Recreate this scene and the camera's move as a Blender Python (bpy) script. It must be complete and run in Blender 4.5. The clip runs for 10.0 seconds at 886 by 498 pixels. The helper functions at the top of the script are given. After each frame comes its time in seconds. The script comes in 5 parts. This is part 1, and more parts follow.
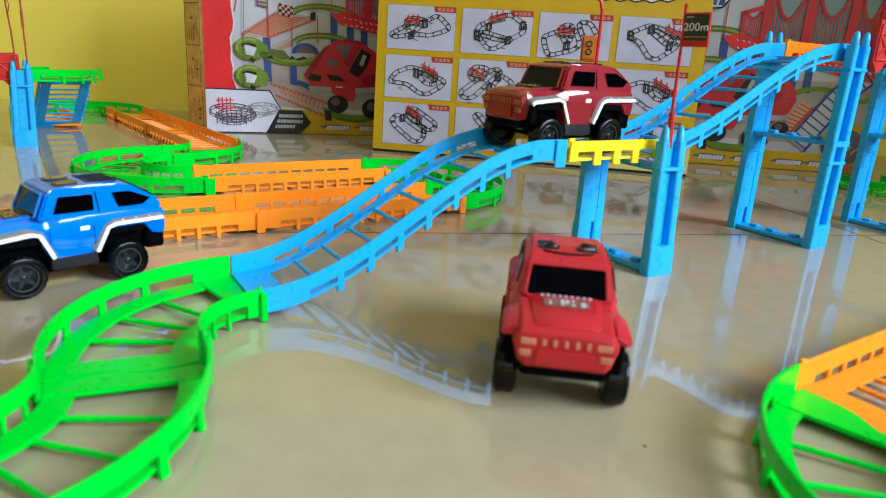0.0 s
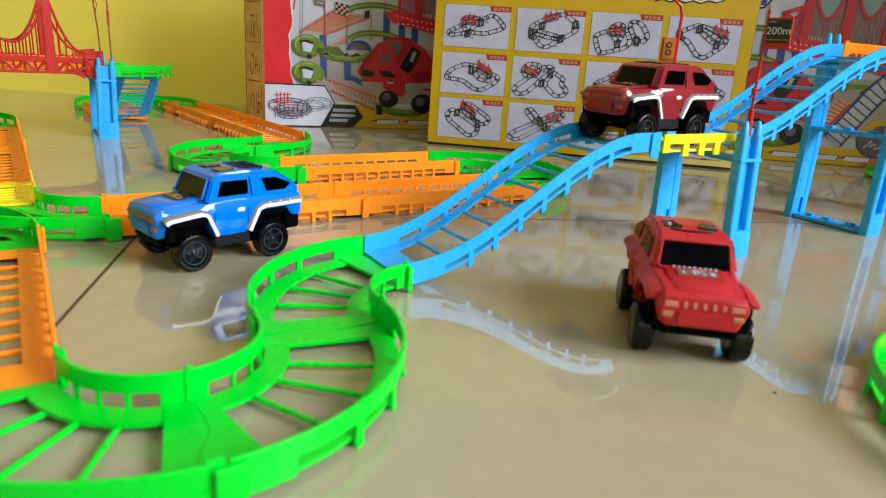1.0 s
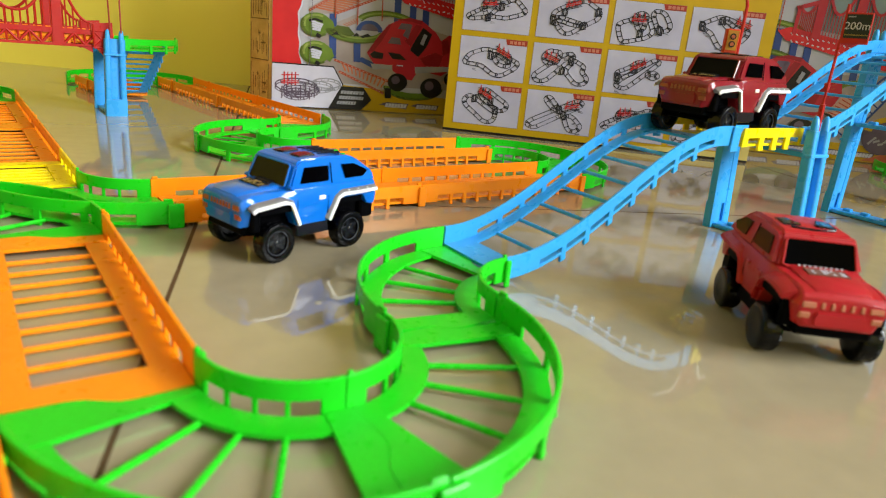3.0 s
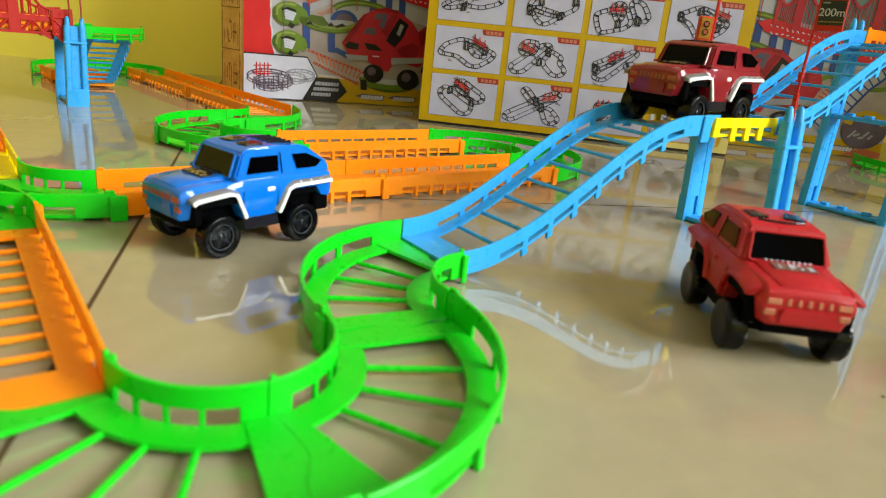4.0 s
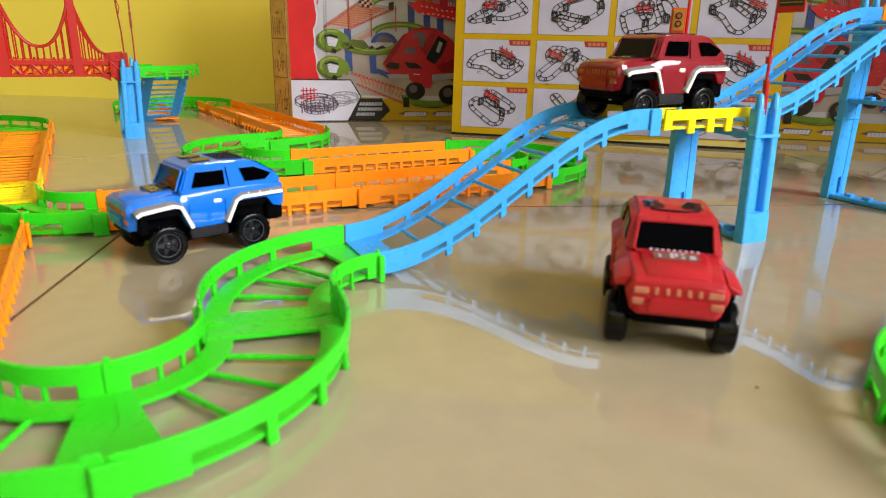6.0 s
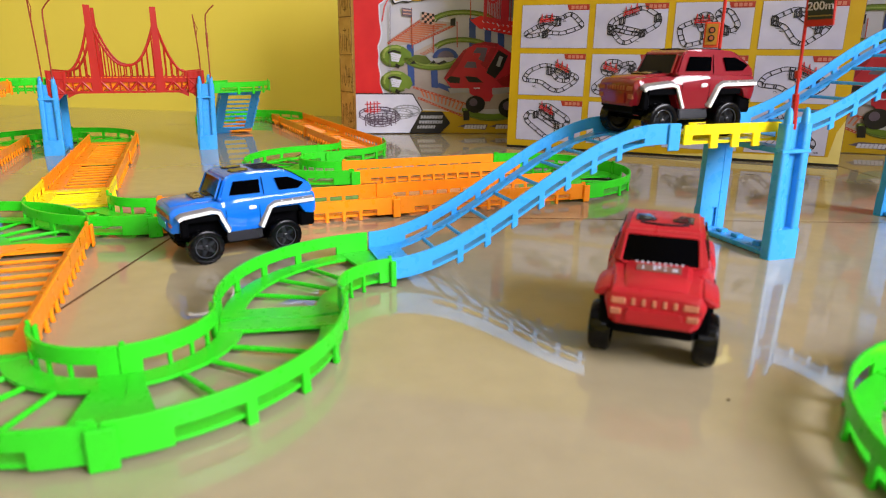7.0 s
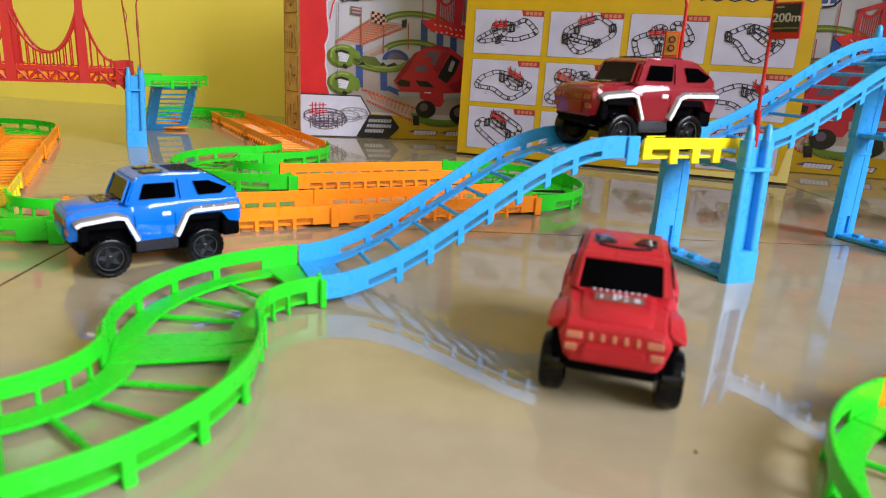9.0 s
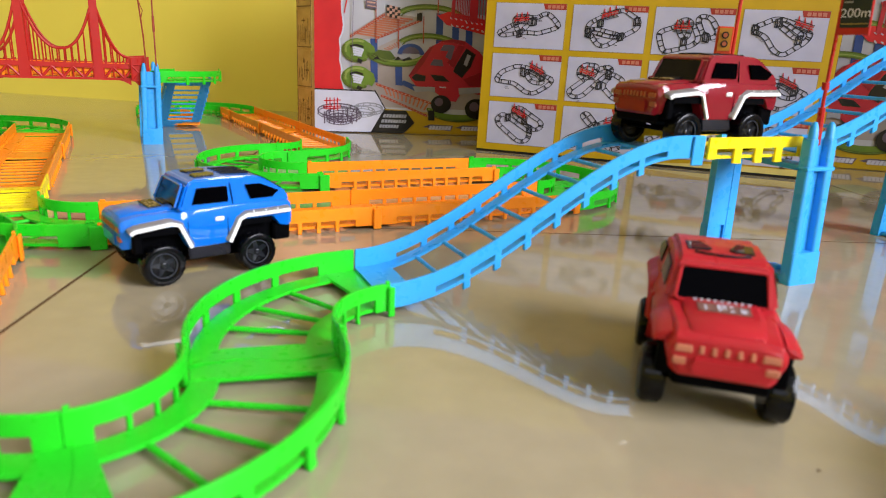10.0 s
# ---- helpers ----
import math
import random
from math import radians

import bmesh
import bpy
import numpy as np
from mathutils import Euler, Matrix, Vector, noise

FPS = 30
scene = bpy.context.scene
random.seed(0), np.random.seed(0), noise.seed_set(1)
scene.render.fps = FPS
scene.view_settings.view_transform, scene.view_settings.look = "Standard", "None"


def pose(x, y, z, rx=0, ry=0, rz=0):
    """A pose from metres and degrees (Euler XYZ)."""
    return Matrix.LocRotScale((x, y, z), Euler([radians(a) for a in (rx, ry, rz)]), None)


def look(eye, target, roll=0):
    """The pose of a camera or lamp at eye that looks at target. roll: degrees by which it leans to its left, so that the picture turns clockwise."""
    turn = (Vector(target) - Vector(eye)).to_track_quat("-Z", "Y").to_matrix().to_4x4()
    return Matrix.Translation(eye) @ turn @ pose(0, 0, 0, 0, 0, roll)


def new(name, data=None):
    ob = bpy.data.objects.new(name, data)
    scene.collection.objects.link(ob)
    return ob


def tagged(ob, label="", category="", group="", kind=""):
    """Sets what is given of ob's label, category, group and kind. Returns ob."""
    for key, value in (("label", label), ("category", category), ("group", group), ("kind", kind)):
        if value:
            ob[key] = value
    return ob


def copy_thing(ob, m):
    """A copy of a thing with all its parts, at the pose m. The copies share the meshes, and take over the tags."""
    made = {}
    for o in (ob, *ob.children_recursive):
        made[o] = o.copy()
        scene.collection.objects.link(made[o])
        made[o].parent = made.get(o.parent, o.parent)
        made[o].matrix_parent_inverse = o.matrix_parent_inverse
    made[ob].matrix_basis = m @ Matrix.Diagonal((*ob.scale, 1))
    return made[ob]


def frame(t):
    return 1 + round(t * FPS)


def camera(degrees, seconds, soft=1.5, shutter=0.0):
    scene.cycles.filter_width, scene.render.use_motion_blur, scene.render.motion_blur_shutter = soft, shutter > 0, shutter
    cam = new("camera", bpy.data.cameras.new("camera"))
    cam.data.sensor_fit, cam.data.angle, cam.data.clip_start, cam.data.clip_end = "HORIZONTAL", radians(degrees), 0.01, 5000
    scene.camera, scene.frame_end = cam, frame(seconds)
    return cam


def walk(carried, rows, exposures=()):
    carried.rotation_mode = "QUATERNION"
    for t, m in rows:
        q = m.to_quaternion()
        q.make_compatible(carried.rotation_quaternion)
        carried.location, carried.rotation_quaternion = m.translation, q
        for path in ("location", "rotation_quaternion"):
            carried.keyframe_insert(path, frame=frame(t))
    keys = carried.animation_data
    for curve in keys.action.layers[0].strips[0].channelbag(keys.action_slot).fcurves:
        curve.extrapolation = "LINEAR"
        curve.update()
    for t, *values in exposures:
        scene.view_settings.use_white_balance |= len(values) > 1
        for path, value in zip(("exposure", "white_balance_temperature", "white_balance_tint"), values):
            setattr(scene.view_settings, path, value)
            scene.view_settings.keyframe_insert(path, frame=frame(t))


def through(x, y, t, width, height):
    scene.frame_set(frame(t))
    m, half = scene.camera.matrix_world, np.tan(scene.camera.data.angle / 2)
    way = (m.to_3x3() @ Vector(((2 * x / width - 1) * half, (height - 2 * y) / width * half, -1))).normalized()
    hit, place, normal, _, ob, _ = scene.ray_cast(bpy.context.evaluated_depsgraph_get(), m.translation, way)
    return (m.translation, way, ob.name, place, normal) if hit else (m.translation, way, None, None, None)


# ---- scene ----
cam = camera(68.4, 10.0, soft=0.95)
cam.data.dof.use_dof, cam.data.dof.focus_distance, cam.data.dof.aperture_fstop = True, 0.56, 13.0
PATH = [
    (0, (0.0525, 0.0132, 0.1173), (0.0130, 1.9304, -0.4510), 3.58),
    (0.5, (0.0246, -0.0138, 0.1164), (-0.0168, 1.8978, -0.4704), 3.48),
    (1, (-0.0054, -0.0277, 0.1169), (-0.0593, 1.8845, -0.4667), 3.79),
    (1.5, (-0.0278, -0.0391, 0.1107), (-0.0731, 1.8678, -0.4908), 5.09),
    (2, (-0.0532, -0.0421, 0.1142), (-0.0811, 1.8622, -0.4965), 5.23),
    (2.5, (-0.0719, -0.0304, 0.1135), (-0.0518, 1.8734, -0.4990), 5.42),
    (4, (-0.0551, -0.0009, 0.1079), (0.0467, 1.8947, -0.5216), 5.97),
    (4.5, (-0.0360, -0.0022, 0.1077), (0.0275, 1.8950, -0.5220), 5.38),
    (5, (-0.0169, -0.0032, 0.1085), (-0.0192, 1.8969, -0.5157), 4.34),
    (5.5, (0.0099, -0.0049, 0.1086), (-0.0884, 1.8942, -0.5108), 2.69),
    (7, (0.0718, -0.0191, 0.1137), (-0.4027, 1.8372, -0.4598), 0.54),
    (7.5, (0.0858, -0.0085, 0.1118), (-0.4274, 1.8323, -0.4781), 1.04),
    (8, (0.0922, 0.0053, 0.1153), (-0.3746, 1.8677, -0.4445), 2.02),
    (8.5, (0.0857, 0.0154, 0.1156), (-0.3147, 1.9014, -0.4161), 2.23),
    (9, (0.0689, 0.0150, 0.1097), (-0.2576, 1.9095, -0.4421), 3.10),
    (9.5, (0.0524, 0.0146, 0.1096), (-0.2527, 1.9099, -0.4513), 3.54),
    (10, (0.0326, 0.0195, 0.1110), (-0.2669, 1.9122, -0.4620), 2.90),
]
# the clip's camera drifts from a cool to a warm, then slightly magenta white balance
BALANCE = [(0.0, 0.03, 5580, 6), (0.5, 0.03, 5680, 7), (1.0, 0.03, 5930, 7), (1.5, 0.05, 6180, 8), (2.0, 0.05, 6330, 9), (2.5, 0.03, 6480, 9), (4.0, 0.06, 6580, 3), (5.0, 0.05, 6690, 7), (5.5, 0.05, 6690, 11), (7.0, 0.05, 6400, 19), (8.0, 0.0, 6200, 19), (9.0, 0.0, 6150, 18), (10.0, 0.03, 6200, 17)]
walk(cam, [(t, look(eye, target, roll)) for t, eye, target, roll in PATH], BALANCE)

# ---- light ----
world = bpy.data.worlds.new("world")
scene.world = world
world.use_nodes = True
wt = world.node_tree
sky = wt.nodes.new("ShaderNodeTexSky")
sky.sky_type, sky.sun_disc = "NISHITA", False
sky.sun_elevation, sky.sun_rotation = radians(40), radians(150)
wt.links.new(sky.outputs[0], wt.nodes["Background"].inputs[0])
wt.nodes["Background"].inputs[1].default_value = 0.1


def window_lamp(name, at, aim, wide, high, watts, colour):
    data = bpy.data.lights.new(name, "AREA")
    data.shape, data.size, data.size_y, data.energy, data.color = "RECTANGLE", wide, high, watts, colour
    lamp = new(name, data)
    lamp.matrix_world = look(at, aim)
    return lamp


window_lamp("window_light", (2.14, -0.62, 1.35), (0.0, -0.62, 1.35), 1.55, 1.2, 154, (0.95, 0.98, 1.0))
window_lamp("window_light", (0.5, -2.44, 1.35), (0.5, 0.0, 1.35), 1.4, 1.2, 6, (0.95, 0.98, 1.0))


# ---- materials ----
def shader(name):
    m = bpy.data.materials.new(name)
    m.use_nodes = True
    return m, m.node_tree, m.node_tree.nodes["Principled BSDF"]


def grain(t, scale, low, high, detail=3.0, stretch=(1, 1, 1), by_object=False):
    """A noise between two values or colours."""
    co = t.nodes.new("ShaderNodeTexCoord")
    mp = t.nodes.new("ShaderNodeMapping")
    mp.inputs["Scale"].default_value = stretch
    t.links.new(co.outputs["Object"], mp.inputs["Vector"])
    n = t.nodes.new("ShaderNodeTexNoise")
    n.inputs["Scale"].default_value, n.inputs["Detail"].default_value = scale, detail
    t.links.new(mp.outputs[0], n.inputs["Vector"])
    r = t.nodes.new("ShaderNodeValToRGB")
    r.color_ramp.elements[0].position, r.color_ramp.elements[1].position = 0.3, 0.7
    r.color_ramp.elements[0].color = (*low, 1) if isinstance(low, tuple) else (low, low, low, 1)
    r.color_ramp.elements[1].color = (*high, 1) if isinstance(high, tuple) else (high, high, high, 1)
    t.links.new(n.outputs["Fac"], r.inputs[0])
    return r.outputs[0], n


def relief(t, b, height, strength, distance):
    n = t.nodes.new("ShaderNodeBump")
    n.inputs["Strength"].default_value, n.inputs["Distance"].default_value = strength, distance
    t.links.new(height, n.inputs["Height"])
    t.links.new(n.outputs[0], b.inputs["Normal"])


def shade(c, k):
    return tuple(min(1.0, v * k) for v in c)


def plastic(name, colour, rough=0.3, through=0.0, ior=1.4, bump=0.05):
    """Moulded plastic: slight mottling, flow marks and handling scuffs in the gloss."""
    m, t, b = shader(name)
    c, _ = grain(t, 35, shade(colour, 0.95), shade(colour, 1.04), 4)
    t.links.new(c, b.inputs["Base Color"])
    g, _ = grain(t, 160, rough * 0.75, rough * 1.35, 5)
    t.links.new(g, b.inputs["Roughness"])
    b.inputs["IOR"].default_value = ior
    h, _ = grain(t, 700, 0.0, 1.0, 2)
    relief(t, b, h, bump, 0.0003)
    if through:
        b.inputs["Subsurface Weight"].default_value = through
        b.inputs["Subsurface Radius"].default_value = (0.004, 0.004, 0.004)
    return m


def flake_paint(name, colour, rough=0.42, metal=0.0):
    """Sprayed paint with a little metal in it, under a thin clear coat."""
    m, t, b = shader(name)
    c, _ = grain(t, 90, shade(colour, 0.95), shade(colour, 1.05), 4)
    t.links.new(c, b.inputs["Base Color"])
    b.inputs["Metallic"].default_value = metal
    g, _ = grain(t, 220, rough * 0.9, rough * 1.15, 4)
    t.links.new(g, b.inputs["Roughness"])
    b.inputs["IOR"].default_value = 1.15
    b.inputs["Coat Weight"].default_value, b.inputs["Coat Roughness"].default_value, b.inputs["Coat IOR"].default_value = 0.9, 0.04, 1.5
    h, _ = grain(t, 900, 0.0, 1.0, 2)
    relief(t, b, h, 0.02, 0.0002)
    return m


def plain(name, colour, rough=0.5, metal=0.0, vary=0.12, ior=1.38):
    m, t, b = shader(name)
    c, _ = grain(t, 60, shade(colour, 1 - vary), shade(colour, 1 + vary), 5)
    t.links.new(c, b.inputs["Base Color"])
    b.inputs["Roughness"].default_value, b.inputs["Metallic"].default_value = rough, metal
    b.inputs["IOR"].default_value = ior
    return m


def printed(name, low, high=None, rough=0.36, scale=30):
    """Gloss-laminated print on card, slightly wavy."""
    m, t, b = shader(name)
    c, _ = grain(t, scale, low, high or shade(low, 1.12), 3)
    t.links.new(c, b.inputs["Base Color"])
    b.inputs["Roughness"].default_value, b.inputs["IOR"].default_value = rough, 1.35
    h, _ = grain(t, 14, 0.0, 1.0, 2)
    relief(t, b, h, 0.15, 0.004)
    return m


GREEN = plastic("green_plastic", (0.016, 0.57, 0.012), 0.32, 0.15)
ORANGE = plastic("orange_plastic", (1.0, 0.285, 0.005), 0.32, 0.15)
BLUE = plastic("sky_blue_plastic", (0.036, 0.345, 0.80), 0.3, 0.1)
YELLOW = plastic("yellow_plastic", (0.92, 0.72, 0.003), 0.3, 0.1)
RED = plastic("red_plastic", (0.42, 0.015, 0.011), 0.35)
VERMILION = plastic("orange_red_plastic", (0.50, 0.04, 0.007), 0.4)
OCHRE = plain("ochre_print", (0.34, 0.15, 0.012), 0.4)
POLE = plastic("dark_red_plastic", (0.3, 0.04, 0.02), 0.4)
CAR_RED = flake_paint("red_car_paint", (0.20, 0.006, 0.014))
CAR_MATT = plastic("coral_red_car_plastic", (0.43, 0.016, 0.024), 0.34, ior=1.36, bump=0.03)
CAR_BLUE = flake_paint("blue_car_paint", (0.002, 0.145, 0.66))
SILVER = plain("silver_trim", (0.82, 0.83, 0.85), 0.3)
# the same silver trim where it faces away from the window, shade in the colour
SILVER_SHADED = plain("shaded_silver_paint", (0.30, 0.29, 0.30), 0.3, 0.5)
HATCH = plain("tinted_glass", (0.02, 0.018, 0.014), 0.05, ior=1.8)
BLACK = plain("black_plastic", (0.0018, 0.0018, 0.0024), 0.5, ior=1.08)
TYRE = plain("black_rubber", (0.0022, 0.0022, 0.003), 0.22, ior=1.3)
RIM = plain("dark_grey_rim", (0.004, 0.0045, 0.006), 0.35, ior=1.25)
CHROME = plain("star_hub_grey", (0.009, 0.0105, 0.014), 0.2, ior=1.4)
GLASS = plain("black_gloss_window", (0.0008, 0.0008, 0.0012), 0.12, ior=1.07)
SCREEN = plain("dark_gloss_windscreen", (0.0008, 0.0008, 0.0012), 0.06, ior=1.28)
SILL = plain("glossy_black_sill", (0.006, 0.006, 0.010), 0.2, ior=1.35)
BEAD = plain("grey_wheel_ring", (0.05, 0.055, 0.07), 0.16, ior=1.5)
SLATE = plain("slate_sign_face", (0.016, 0.024, 0.028), 0.3)
GLASS_BROWN = plain("brown_black_window", (0.035, 0.016, 0.012), 0.2, ior=1.15)
TAN = plain("tan_paint", (0.46, 0.16, 0.095), 0.5)
AMBER = plain("dull_amber_lamp_paint", (0.3, 0.07, 0.03), 0.4)
STICKER = plain("dark_sticker", (0.010, 0.010, 0.014), 0.25, ior=1.3)
GREY_STICKER = plain("brown_grey_sticker", (0.2, 0.1, 0.08), 0.35)
GOLD = plain("gold_sticker_print", (0.30, 0.2, 0.05), 0.35)
CARD_Y = printed("yellow_print", (0.42, 0.262, 0.0030), (0.48, 0.302, 0.0050))
CARD_W = printed("white_print", (0.37, 0.362, 0.50), (0.445, 0.437, 0.59))
CARD_RED = printed("red_print", (0.497, 0.0108, 0.0173), (0.594, 0.0194, 0.0238))
CARD_BROWN = printed("kraft_print", (0.54, 0.324, 0.108), (0.691, 0.454, 0.184), 0.6, 60)
CARD_PINK = printed("pale_red_print", (0.41, 0.13, 0.0972), (0.486, 0.184, 0.14))
CARD_STAMP = printed("brown_stamp_ink", (0.13, 0.0648, 0.027), (0.194, 0.108, 0.0432), 0.6)
CARD_DARK = printed("dark_print", (0.00756, 0.00648, 0.00648), (0.0151, 0.013, 0.013))
CARD_SKY = printed("hazy_scene_print", (0.33, 0.325, 0.385), (0.44, 0.435, 0.49), 0.35, 16)
CARD_HAZE = printed("dusky_print", (0.25, 0.205, 0.195), (0.37, 0.315, 0.30), 0.35, 22)
CARD_TAB = printed("brick_red_print", (0.27, 0.0238, 0.0151), (0.335, 0.0324, 0.0216))
CARD_BRIGHT = printed("bright_white_print", (0.482, 0.477, 0.59), (0.576, 0.571, 0.68))
CARD_OLIVE = printed("olive_print", (0.054, 0.081, 0.0108), (0.0972, 0.13, 0.0173))
CARD_RUST = printed("rust_print", (0.324, 0.0432, 0.0194), (0.389, 0.0648, 0.027))
CARD_BLUSH = printed("blush_print", (0.454, 0.238, 0.184), (0.54, 0.302, 0.238))
CARD_MAROON = printed("maroon_print", (0.205, 0.00648, 0.013), (0.281, 0.013, 0.0216))
CARD_PLUM = printed("plum_grey_print", (0.081, 0.0594, 0.0918), (0.13, 0.0972, 0.14))
CARD_OCHRE = printed("ochre_grey_print", (0.216, 0.151, 0.054), (0.292, 0.216, 0.108))
CARD_GREEN = printed("green_print", (0.085, 0.15, 0.013), (0.14, 0.215, 0.026))
CARD_ORANGE = printed("orange_print", (0.389, 0.0972, 0.0432), (0.475, 0.151, 0.0756))
CARD_BLUE = printed("blue_print", (0.018, 0.04, 0.17), (0.034, 0.072, 0.25))
CARD_CAR = printed("crimson_print", (0.36, 0.013, 0.026), (0.43, 0.020, 0.034))
CARD_TEAL = printed("teal_grey_print", (0.14, 0.20, 0.22), (0.19, 0.25, 0.27))
CARD_LIME = printed("lime_print", (0.19, 0.25, 0.05), (0.26, 0.32, 0.075))
CARD_CREAM = printed("cream_edge_print", (0.54, 0.432, 0.13), (0.626, 0.518, 0.184))
INK = printed("ink", (0.0144, 0.0144, 0.024), (0.036, 0.036, 0.054), 0.4)
INK_GREY = printed("grey_ink", (0.24, 0.24, 0.276), (0.336, 0.336, 0.384), 0.4)


def tile_material():
    m, t, b = shader("polished_beige_tile")
    c, _ = grain(t, 3.2, (0.335, 0.280, 0.180), (0.37, 0.314, 0.210), 6)
    fine, _ = grain(t, 70, 0.94, 1.03, 5)
    mix = t.nodes.new("ShaderNodeMix")
    mix.data_type, mix.blend_type = "RGBA", "MULTIPLY"
    mix.inputs[0].default_value = 1.0
    t.links.new(c, mix.inputs[6])
    t.links.new(fine, mix.inputs[7])
    t.links.new(mix.outputs[2], b.inputs["Base Color"])
    g, _ = grain(t, 9, 0.035, 0.055, 6)
    t.links.new(g, b.inputs["Roughness"])
    b.inputs["IOR"].default_value = 1.66
    h, _ = grain(t, 6, 0.0, 1.0, 2)
    relief(t, b, h, 0.05, 0.002)
    return m


def wall_material(name, low, high):
    m, t, b = shader(name)
    c, _ = grain(t, 2.5, low, high, 6)
    t.links.new(c, b.inputs["Base Color"])
    b.inputs["Roughness"].default_value = 0.55
    h, _ = grain(t, 40, 0.0, 1.0, 4)
    relief(t, b, h, 0.04, 0.002)
    return m


TILE = tile_material()
GROUT = plain("brown_grout", (0.10, 0.06, 0.03), 0.9, ior=1.1)
WALL = wall_material("mustard_wall_paint", (0.80, 0.66, 0.085), (0.86, 0.72, 0.11))
CEIL = wall_material("white_ceiling_paint", (0.36, 0.37, 0.38), (0.42, 0.43, 0.44))
BEIGE = wall_material("pale_beige_wall_paint", (0.60, 0.50, 0.37), (0.66, 0.56, 0.42))
PALE = wall_material("pale_grey_wall_paint", (0.24, 0.25, 0.265), (0.29, 0.3, 0.315))


# ---- building blocks ----
def mesh_of(bm, material):
    bmesh.ops.recalc_face_normals(bm, faces=bm.faces)
    me = bpy.data.meshes.new("mesh")
    bm.to_mesh(me)
    bm.free()
    me.polygons.foreach_set("use_smooth", [True] * len(me.polygons))
    me.set_sharp_from_angle(angle=radians(33))
    for one in material if isinstance(material, (list, tuple)) else [material]:
        me.materials.append(one)
    return me


def part(name, bm, material, parent, label=""):
    me = mesh_of(bm, material)
    me.name = name
    ob = new(name, me)
    ob.parent = parent
    return tagged(ob, label=label)


def thing(name, at, label, category, group="", kind=""):
    ob = new(name)
    ob.empty_display_size = 0.02
    ob.matrix_world = at
    return tagged(ob, label, category, group, kind)


def setting(name, bm, material, label, category):
    me = mesh_of(bm, material)
    return tagged(new(name, me), label, category, kind="structure")


def block(bm, x0, x1, y0, y1, z0, z1, m=None, bevel=0.0):
    made = bmesh.ops.create_cube(bm, size=1.0)["verts"]
    bmesh.ops.transform(bm, matrix=Matrix.Translation(((x0 + x1) / 2, (y0 + y1) / 2, (z0 + z1) / 2)) @ Matrix.Diagonal((x1 - x0, y1 - y0, z1 - z0, 1)), verts=made)
    if bevel:
        out = bmesh.ops.bevel(bm, geom=list({e for v in made for e in v.link_edges}), offset=bevel, segments=1, affect="EDGES")
        made = list({v for f in out["faces"] for v in f.verts} | {v for v in made if v.is_valid})
    if m is not None:
        bmesh.ops.transform(bm, matrix=m, verts=made)
    return bm


def boxed(*a, **k):
    return block(bmesh.new(), *a, **k)


def prism(bm, outline, y0, y1, m=None):
    """An outline in x, z drawn out along y."""
    a = [bm.verts.new((x, y0, z)) for x, z in outline]
    b = [bm.verts.new((x, y1, z)) for x, z in outline]
    bm.faces.new(a), bm.faces.new(b[::-1])
    for i in range(len(a)):
        bm.faces.new((a[i], b[i], b[i - 1], a[i - 1]))
    if m is not None:
        bmesh.ops.transform(bm, matrix=m, verts=a + b)
    return bm


def sweep(bm, way, s0, s1, count, d0, d1, z0, z1):
    """A rectangular bar along a way; way(s, d, z) gives the place at length s, d to the left, z up."""
    rings = []
    for i in range(count + 1):
        s = s0 + (s1 - s0) * i / count
        rings.append([bm.verts.new(way(s, d, z)) for d, z in ((d0, z0), (d1, z0), (d1, z1), (d0, z1))])
    for a, b in zip(rings, rings[1:]):
        for k in range(4):
            bm.faces.new((a[k], a[k - 1], b[k - 1], b[k]))
    bm.faces.new(rings[0]), bm.faces.new(rings[-1][::-1])
    return bm


def tube(bm, points, radius, sides=6):
    rings = []
    for i, p in enumerate(points):
        p = Vector(p)
        d = (Vector(points[min(i + 1, len(points) - 1)]) - Vector(points[max(i - 1, 0)])).normalized()
        side = d.cross(Vector((0.31, 0.83, 0.46))).normalized()
        up = d.cross(side)
        rings.append([bm.verts.new(p + radius * (math.cos(2 * math.pi * k / sides) * side + math.sin(2 * math.pi * k / sides) * up)) for k in range(sides)])
    for a, b in zip(rings, rings[1:]):
        for k in range(sides):
            bm.faces.new((a[k], a[k - 1], b[k - 1], b[k]))
    bm.faces.new(rings[0]), bm.faces.new(rings[-1][::-1])
    return bm


def lathe(bm, profile, sides, m=None):
    """A profile of (radius, y) turned about the y axis."""
    rings = [[bm.verts.new((r * math.cos(2 * math.pi * k / sides), y, r * math.sin(2 * math.pi * k / sides))) for k in range(sides)] for r, y in profile]
    for a, b in zip(rings, rings[1:]):
        for k in range(sides):
            bm.faces.new((a[k], a[k - 1], b[k - 1], b[k]))
    bm.faces.new(rings[0]), bm.faces.new(rings[-1][::-1])
    if m is not None:
        bmesh.ops.transform(bm, matrix=m, verts=[v for ring in rings for v in ring])
    return bm


def bevelled(bm, width, segments=2, angle=25):
    bmesh.ops.recalc_face_normals(bm, faces=bm.faces)
    sharp = [e for e in bm.edges if len(e.link_faces) == 2 and e.calc_face_angle(0) > radians(angle)]
    bmesh.ops.bevel(bm, geom=sharp, offset=width, segments=segments, affect="EDGES", clamp_overlap=True)
    return bm


# ---- the room ----
GRID = 36.0
CG, SG = math.cos(radians(GRID)), math.sin(radians(GRID))


def place(m, n):
    """The layout's own axes: m along the bridge, n across it."""
    return m * CG - n * SG, m * SG + n * CG


